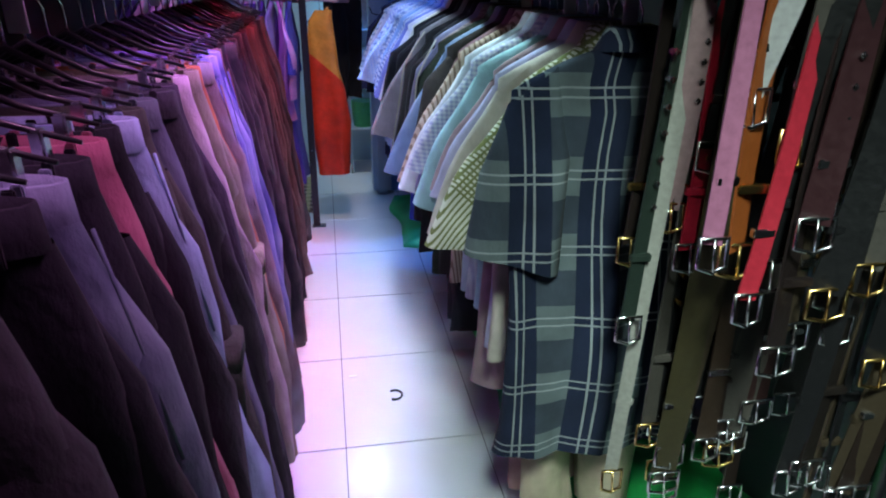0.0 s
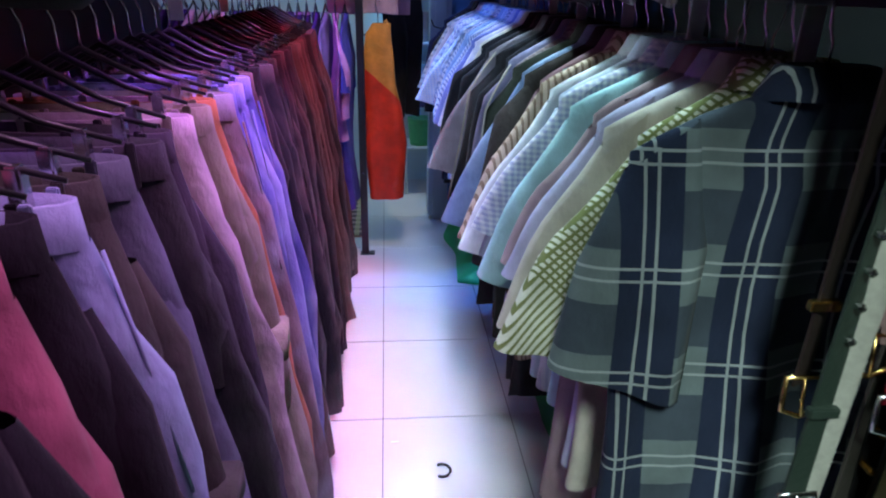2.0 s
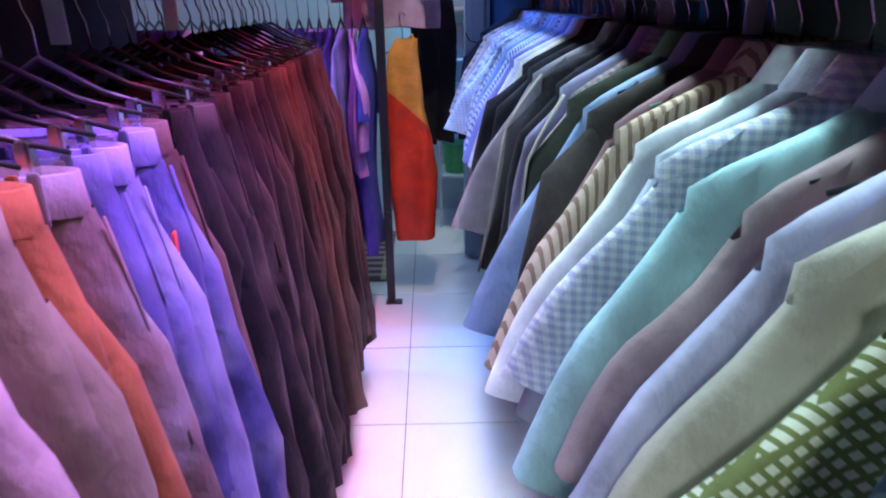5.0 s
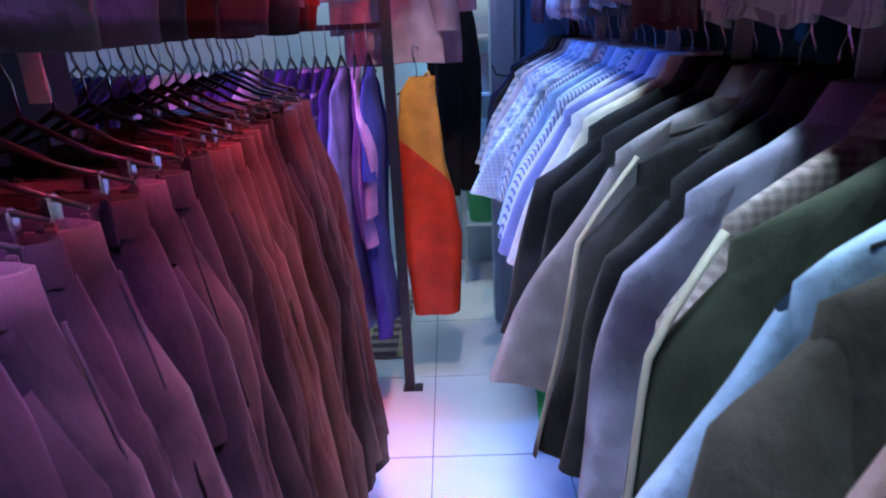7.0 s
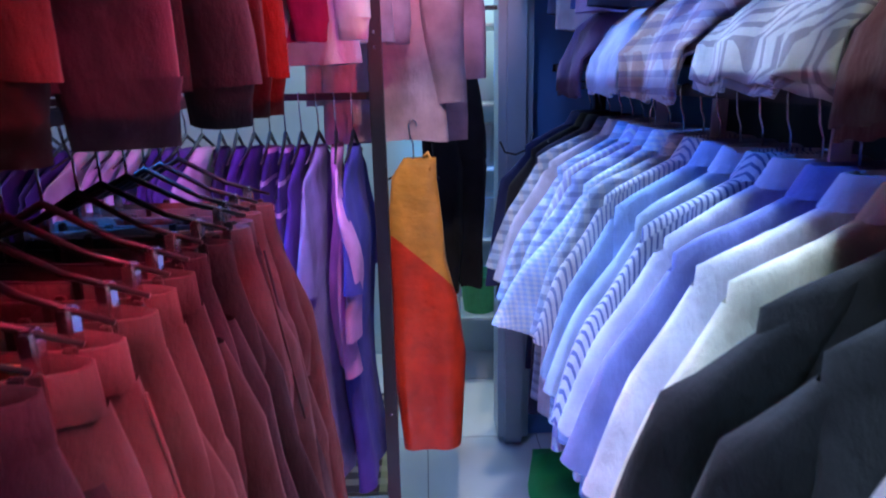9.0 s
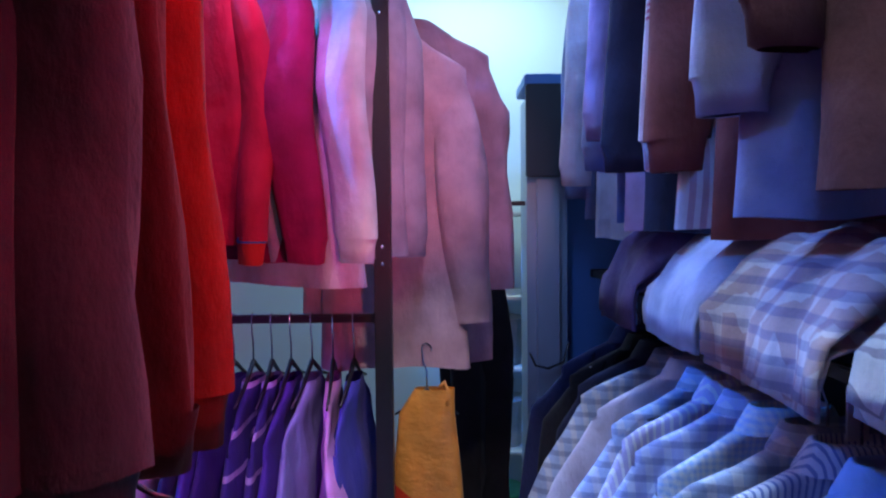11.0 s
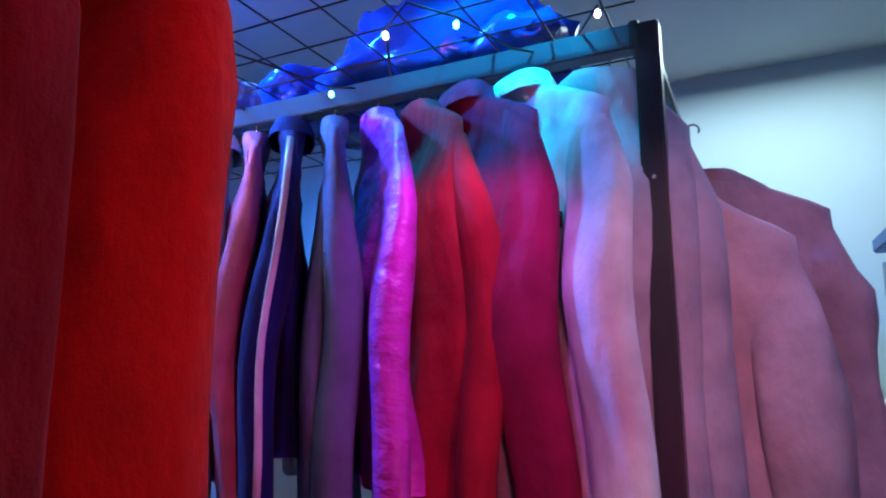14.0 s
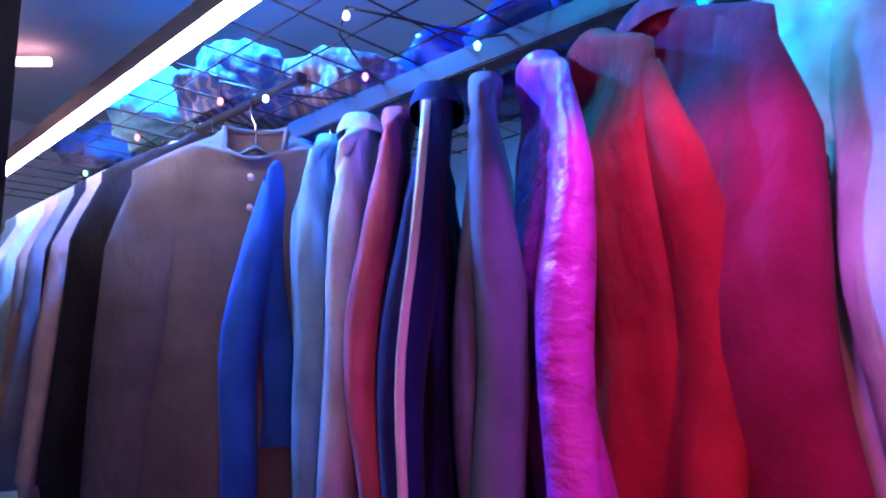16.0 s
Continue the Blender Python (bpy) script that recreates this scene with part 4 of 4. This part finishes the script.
# woven rug
rug = part("rug", box_bm((-0.95, 4.2, 0.0), (-0.17, 5.0, 0.014), 0.004), fabric((0.12, 0.08, 0.085), "hoops", (0.3, 0.26, 0.2)), None)
m_rug, nt, p = nodes_of("striped_rug")
tc = nt.nodes.new("ShaderNodeTexCoord")
sep = nt.nodes.new("ShaderNodeSeparateXYZ")
nt.links.new(tc.outputs["Object"], sep.inputs[0])
c1 = mixed(nt, band(nt, sep.outputs[1], 0.085, 0.04), (0.06, 0.035, 0.05), (0.26, 0.19, 0.19))
c1 = mixed(nt, maths(nt, "MULTIPLY", band(nt, sep.outputs[0], 0.17, 0.03, 0.05), 0.6), c1, (0.42, 0.4, 0.2))
nt.links.new(c1, p.inputs["Base Color"])
p.inputs["Roughness"].default_value = 0.95
rug.data.materials.clear()
rug.data.materials.append(m_rug)
tagged(rug, "brown striped woven rug with tan bands on the tiles", "rug")

# small things dropped on the floor
tagged(tube("broken_hook", [(0.165 + 0.028 * math.cos(a), 2.06 + 0.03 * math.sin(a), 0.005) for a in [radians(-120 + 24 * q) for q in range(11)]], 0.005, BLACK_PLASTIC, None, 6), "broken black plastic hook lying on the tiles", "hook")
tagged(part("paper_scrap", box_bm((-0.005, 2.21, 0.0), (0.025, 2.222, 0.002), 0.0005), WHITE_PLASTIC, None), "tiny white paper scrap on the tiles", "scrap")

# ---- belts by the entrance ----
belt_stand = new("belt_stand")
tagged(belt_stand, "black metal belt stand with two rails", "stand")
for yy in (0.78, 1.0):
    tube("stand_rail", [(0.5, yy, 1.78), (1.08, yy, 1.78)], 0.009, BLACK_METAL, belt_stand, 8)
tube("stand_pole", [(1.09, 0.89, 0.0), (1.09, 0.89, 1.9)], 0.016, BLACK_METAL, belt_stand, 8)
tube("stand_brace", [(1.08, 0.78, 1.78), (1.09, 0.89, 1.85), (1.08, 1.0, 1.78)], 0.009, BLACK_METAL, belt_stand, 8)
belts = [(0.515, 1.0, (0.03, 0.02, 0.018), 1.05, 0.03, "dark brown"), (0.535, 0.97, (0.03, 0.05, 0.04), 1.25, 0.03, "braided dark green"), (0.545, 0.8, (0.55, 0.2, 0.36), 0.92, 0.028, "pink"), (0.565, 0.99, (0.5, 0.32, 0.34), 0.95, 0.035, "pale rose"),
         (0.575, 0.8, (0.6, 0.6, 0.62), 0.62, 0.032, "white"), (0.585, 0.97, (0.03, 0.3, 0.36), 0.9, 0.025, "teal"), (0.59, 0.79, (0.4, 0.1, 0.02), 0.95, 0.045, "tan leather"), (0.6, 0.97, (0.7, 0.02, 0.06), 1.05, 0.04, "scarlet"),
         (0.62, 0.8, (0.62, 0.03, 0.06), 1.06, 0.028, "bright red"), (0.56, 0.99, (0.5, 0.5, 0.46), 1.5, 0.026, "off-white"), (0.64, 0.95, (0.06, 0.05, 0.02), 1.5, 0.05, "olive"), (0.65, 0.79, (0.012, 0.012, 0.014), 1.0, 0.06, "black leather"),
         (0.675, 0.98, (0.12, 0.08, 0.03), 1.5, 0.045, "bronze"), (0.69, 0.78, (0.02, 0.012, 0.012), 1.2, 0.045, "dark brown leather"), (0.71, 0.97, (0.05, 0.03, 0.02), 1.4, 0.04, "brown"), (0.73, 0.78, (0.012, 0.012, 0.014), 1.05, 0.05, "black leather"),
         (0.75, 0.98, (0.012, 0.012, 0.014), 1.3, 0.05, "black"), (0.765, 0.78, (0.3, 0.3, 0.32), 1.05, 0.03, "grey"), (0.79, 0.97, (0.02, 0.02, 0.022), 1.2, 0.05, "black"), (0.81, 0.78, (0.02, 0.014, 0.012), 1.3, 0.05, "dark brown"),
         (0.84, 0.97, (0.05, 0.02, 0.02), 1.3, 0.05, "maroon"), (0.86, 0.78, (0.012, 0.012, 0.014), 1.25, 0.05, "black"), (0.89, 0.97, (0.03, 0.03, 0.03), 1.3, 0.05, "black"), (0.92, 0.78, (0.02, 0.02, 0.025), 1.2, 0.05, "black")]
for q in range(44):
    dark = rng.choice([((0.012, 0.012, 0.014), "black"), ((0.03, 0.018, 0.014), "dark brown"), ((0.07, 0.05, 0.03), "bronze brown"), ((0.05, 0.015, 0.02), "oxblood"), ((0.1, 0.09, 0.08), "grey")])
    belts.append((rng.uniform(0.6, 1.0), rng.choice((0.79, 0.98)), dark[0], rng.uniform(0.7, 1.6), rng.uniform(0.03, 0.055), dark[1]))
for k, (bx_, by_, c, ln, wd, word) in enumerate(belts):
    ln *= 0.68 if ln < 1.3 else 0.82
    t = new("belt")
    tagged(t, word + " belt hanging from the belt stand", "belt", "belts on the stand")
    c = tuple(0.55 * q for q in c)
    lm = solid("leather_" + word.replace(" ", "_") + str(k), c, 0.45, 0, 0.002, 90, 0.3)
    v, f = [], []
    n = 16
    for a in range(n + 1):
        u = a / n
        yo, xo = 0.02 * math.sin(3 * u + k), 0.018 * math.sin(2.5 * u + k * 1.7) - 0.03 * u
        tw = 0.5 * math.sin(2.0 * u + k)
        for s, e in ((-1, -1), (1, -1), (1, 1), (-1, 1)):
            v.append((xo + s * wd / 2 * math.cos(tw) - e * 0.0018 * math.sin(tw), yo + s * wd / 2 * math.sin(tw) + e * 0.0018, -ln * u))
    for a in range(n):
        for q in range(4):
            f.append((a * 4 + q, a * 4 + (q + 1) % 4, a * 4 + 4 + (q + 1) % 4, a * 4 + 4 + q))
    f += [(3, 2, 1, 0), (n * 4, n * 4 + 1, n * 4 + 2, n * 4 + 3)]
    mesh_ob("strap", v, f, lm, t, False)
    metal = BRASS if k % 3 == 0 else CHROME
    xo, yo, w2 = 0.018 * math.sin(2.5 + k * 1.7) - 0.03, 0.02 * math.sin(3 + k), wd / 2 + 0.008
    bk = tube("buckle", [(xo - w2, yo - 0.006, -ln + 0.012), (xo + w2, yo - 0.006, -ln + 0.012), (xo + w2, yo - 0.01, -ln - 0.032), (xo, yo - 0.012, -ln - 0.04), (xo - w2, yo - 0.01, -ln - 0.032)], 0.0038, metal, t, 6, True, "bright metal buckle")
    tube("prong", [(xo, yo - 0.008, -ln + 0.012), (xo + 0.002, yo - 0.014, -ln - 0.038)], 0.0026, metal, bk, 5)
    part("keeper", box_bm((-wd / 2 - 0.004 + xo * 0.8, yo * 0.8 - 0.006, -ln * 0.86), (wd / 2 + 0.004 + xo * 0.8, yo * 0.8 + 0.006, -ln * 0.86 + 0.014), 0.002), lm if k % 2 else metal, t)
    if k % 4 == 1:
        for q in range(7):
            part("stud", box_bm((xo * 0.5 - 0.005, -0.012, -ln * (0.45 + 0.05 * q)), (xo * 0.5 + 0.005, 0.012, -ln * (0.45 + 0.05 * q) + 0.01), 0.003), metal, t)
    t.matrix_basis = pose(bx_, by_, 1.775)

# ---- light tubes, wire mesh and things on top of the jacket rack ----
TUBE_MAT = solid("lit_tube", (0.9, 0.85, 0.9), 0.4, emit=(1.0, 0.78, 0.95), power=45.0)
lt = new("light_tube")
tagged(lt, "long glowing pinkish white light tube on the rail", "light tube")
tube("glass_tube", [(-0.8, 3.545, 2.425), (-2.6, 3.545, 2.425)], 0.013, TUBE_MAT, lt, 12)
for xx in (-0.785, -2.615):
    part("end_cap", box_bm((xx - 0.018, 3.53, 2.41), (xx + 0.018, 3.56, 2.44), 0.004), WHITE_PLASTIC, lt)
ct = new("ceiling_light")
tagged(ct, "glowing pink white tube light below the ceiling", "ceiling light")
PINK_TUBE = solid("pink_tube", (0.9, 0.7, 0.75), 0.4, emit=(1.0, 0.45, 0.55), power=7.0)
tube("glass_tube", [(-3.3, 3.0, 2.95), (-2.55, 3.75, 2.95)], 0.016, PINK_TUBE, ct, 12)
part("housing", box_bm((-3.35, 2.98, 2.975), (-3.2, 3.1, 3.0), 0.003), WHITE_PLASTIC, ct)
grid_ob = new("wire_mesh")
tagged(grid_ob, "black wire mesh panel lying across the rack top", "wire mesh")
for q in range(24):
    xx = -0.2 - 0.105 * q
    tube("wire", [(xx, 3.54, 2.475), (xx, 4.42, 2.475)], 0.0022, BLACK_METAL, grid_ob, 4)
for q in range(9):
    yy = 3.57 + 0.105 * q
    tube("wire", [(-0.15, yy, 2.479), (-2.66, yy, 2.479)], 0.0022, BLACK_METAL, grid_ob, 4)


def bundle(name, cx, cy, cz, rx, ry, rz, mat, label, category, seed, crumple=0.25):
    bm = bmesh.new()
    bmesh.ops.create_icosphere(bm, subdivisions=4, radius=1.0)
    off = Vector((seed * 3.1, seed * 1.7, seed))
    for v in bm.verts:
        d = 1 + crumple * noise.noise(v.co * 1.6 + off) + crumple * 0.7 * noise.noise(v.co * 4 + off) + crumple * 0.35 * noise.noise(v.co * 9 + off)
        v.co = Vector((v.co.x * rx * d, v.co.y * ry * d, max(-rz * 0.62, v.co.z * rz * d)))
        v.co += Vector((cx, cy, cz + rz * 0.62))
    t = new(name)
    tagged(t, label, category)
    part("cloth", bm, mat, t, smooth=True)
    tip = bmesh.new()
    bmesh.ops.create_icosphere(tip, subdivisions=3, radius=1.0)
    for v in tip.verts:
        d = 1 + 0.5 * noise.noise(v.co * 3 + off)
        v.co = Vector((cx + rx * 0.75 + v.co.x * rx * 0.3 * d, cy - ry * 0.7 + v.co.y * ry * 0.35 * d, cz + rz * 0.35 + v.co.z * rz * 0.34 * d))
    part("loose_corner", tip, mat, t, smooth=True)
    return t


BAG = solid("blue_bag", (0.02, 0.06, 0.42), 0.18, 0, 0.01, 20, 0.4)
bundle("plastic_bag", -0.62, 4.15, 2.482, 0.3, 0.2, 0.13, BAG, "crumpled shiny blue plastic bag on the wire mesh", "bag", 1)
bundle("plastic_bag", -1.0, 4.2, 2.482, 0.16, 0.17, 0.1, BAG, "crumpled shiny blue plastic bag on the wire mesh", "bag", 2)
for q, (xx, yy, c, pat, words) in enumerate(((-1.3, 4.1, (0.35, 0.2, 0.16), "smallplaid", "brown plaid"), (-1.5, 3.9, (0.12, 0.2, 0.4), "smallplaid", "blue plaid"), (-1.75, 3.85, (0.2, 0.5, 0.6), "plain", "turquoise"), (-1.55, 4.2, (0.1, 0.12, 0.3), "plain", "navy"),
                                              (-1.95, 4.0, (0.1, 0.35, 0.5), "check", "teal checked"), (-2.2, 3.9, (0.1, 0.1, 0.2), "plain", "dark blue"))):
    bundle("folded_shirt", xx, yy, 2.482, 0.14, 0.17, 0.11, fabric(c, pat, (0.6, 0.5, 0.45)), words + " shirt bundled on the wire mesh", "folded shirt", 5 + q)

# fairy lights
wire = new("fairy_lights")
tagged(wire, "dark string of tiny coloured fairy lights on the mesh", "fairy lights")
pts = []
for q in range(40):
    pts.append((-0.2 - 0.055 * q, 3.83 + 0.13 * math.sin(q * 0.9), 2.455 + 0.012 * math.sin(q * 1.7)))
tube("cord", pts, 0.0025, BLACK_PLASTIC, wire, 4)
glow = [solid("bulb_white", (1, 1, 1), 0.4, emit=(1.0, 0.95, 0.8), power=9), solid("bulb_red", (1, 0.3, 0.3), 0.4, emit=(1.0, 0.12, 0.15), power=9), solid("bulb_green", (0.3, 1, 0.4), 0.4, emit=(0.2, 1.0, 0.6), power=9)]
for q in range(0, 40, 2):
    b = bmesh.new()
    bmesh.ops.create_uvsphere(b, u_segments=8, v_segments=6, radius=0.0055)
    for v in b.verts:
        v.co = Vector((v.co.x, v.co.y, v.co.z * 1.4)) + Vector(pts[q]) + Vector((0, 0, -0.014))
    part("bulb", b, glow[(q // 2 * 7) % 3 if q % 3 else 0], wire, "tiny glowing bulb")

# ---- floor tiles ----
tile_me = None
SIZE, GAP = 0.48, 0.004
for a in range(-8, 3):
    for c in range(-8, 11):
        x0, y0 = -0.032 + a * SIZE, 1.79 + c * 0.56
        if x0 > 1.2 or x0 < -3.5 or y0 > 6.5 or y0 < -2.2:
            continue
        if tile_me is None:
            first = part("tile", box_bm((GAP / 2, GAP / 2, -0.01), (SIZE - GAP / 2, 0.56 - GAP / 2, 0.0), 0.0012), TILE, floor)
            tile_me = first.data
            first.location = (x0, y0, 0)
        else:
            o = new("tile", tile_me)
            o.parent = floor
            o.location = (x0, y0, 0)
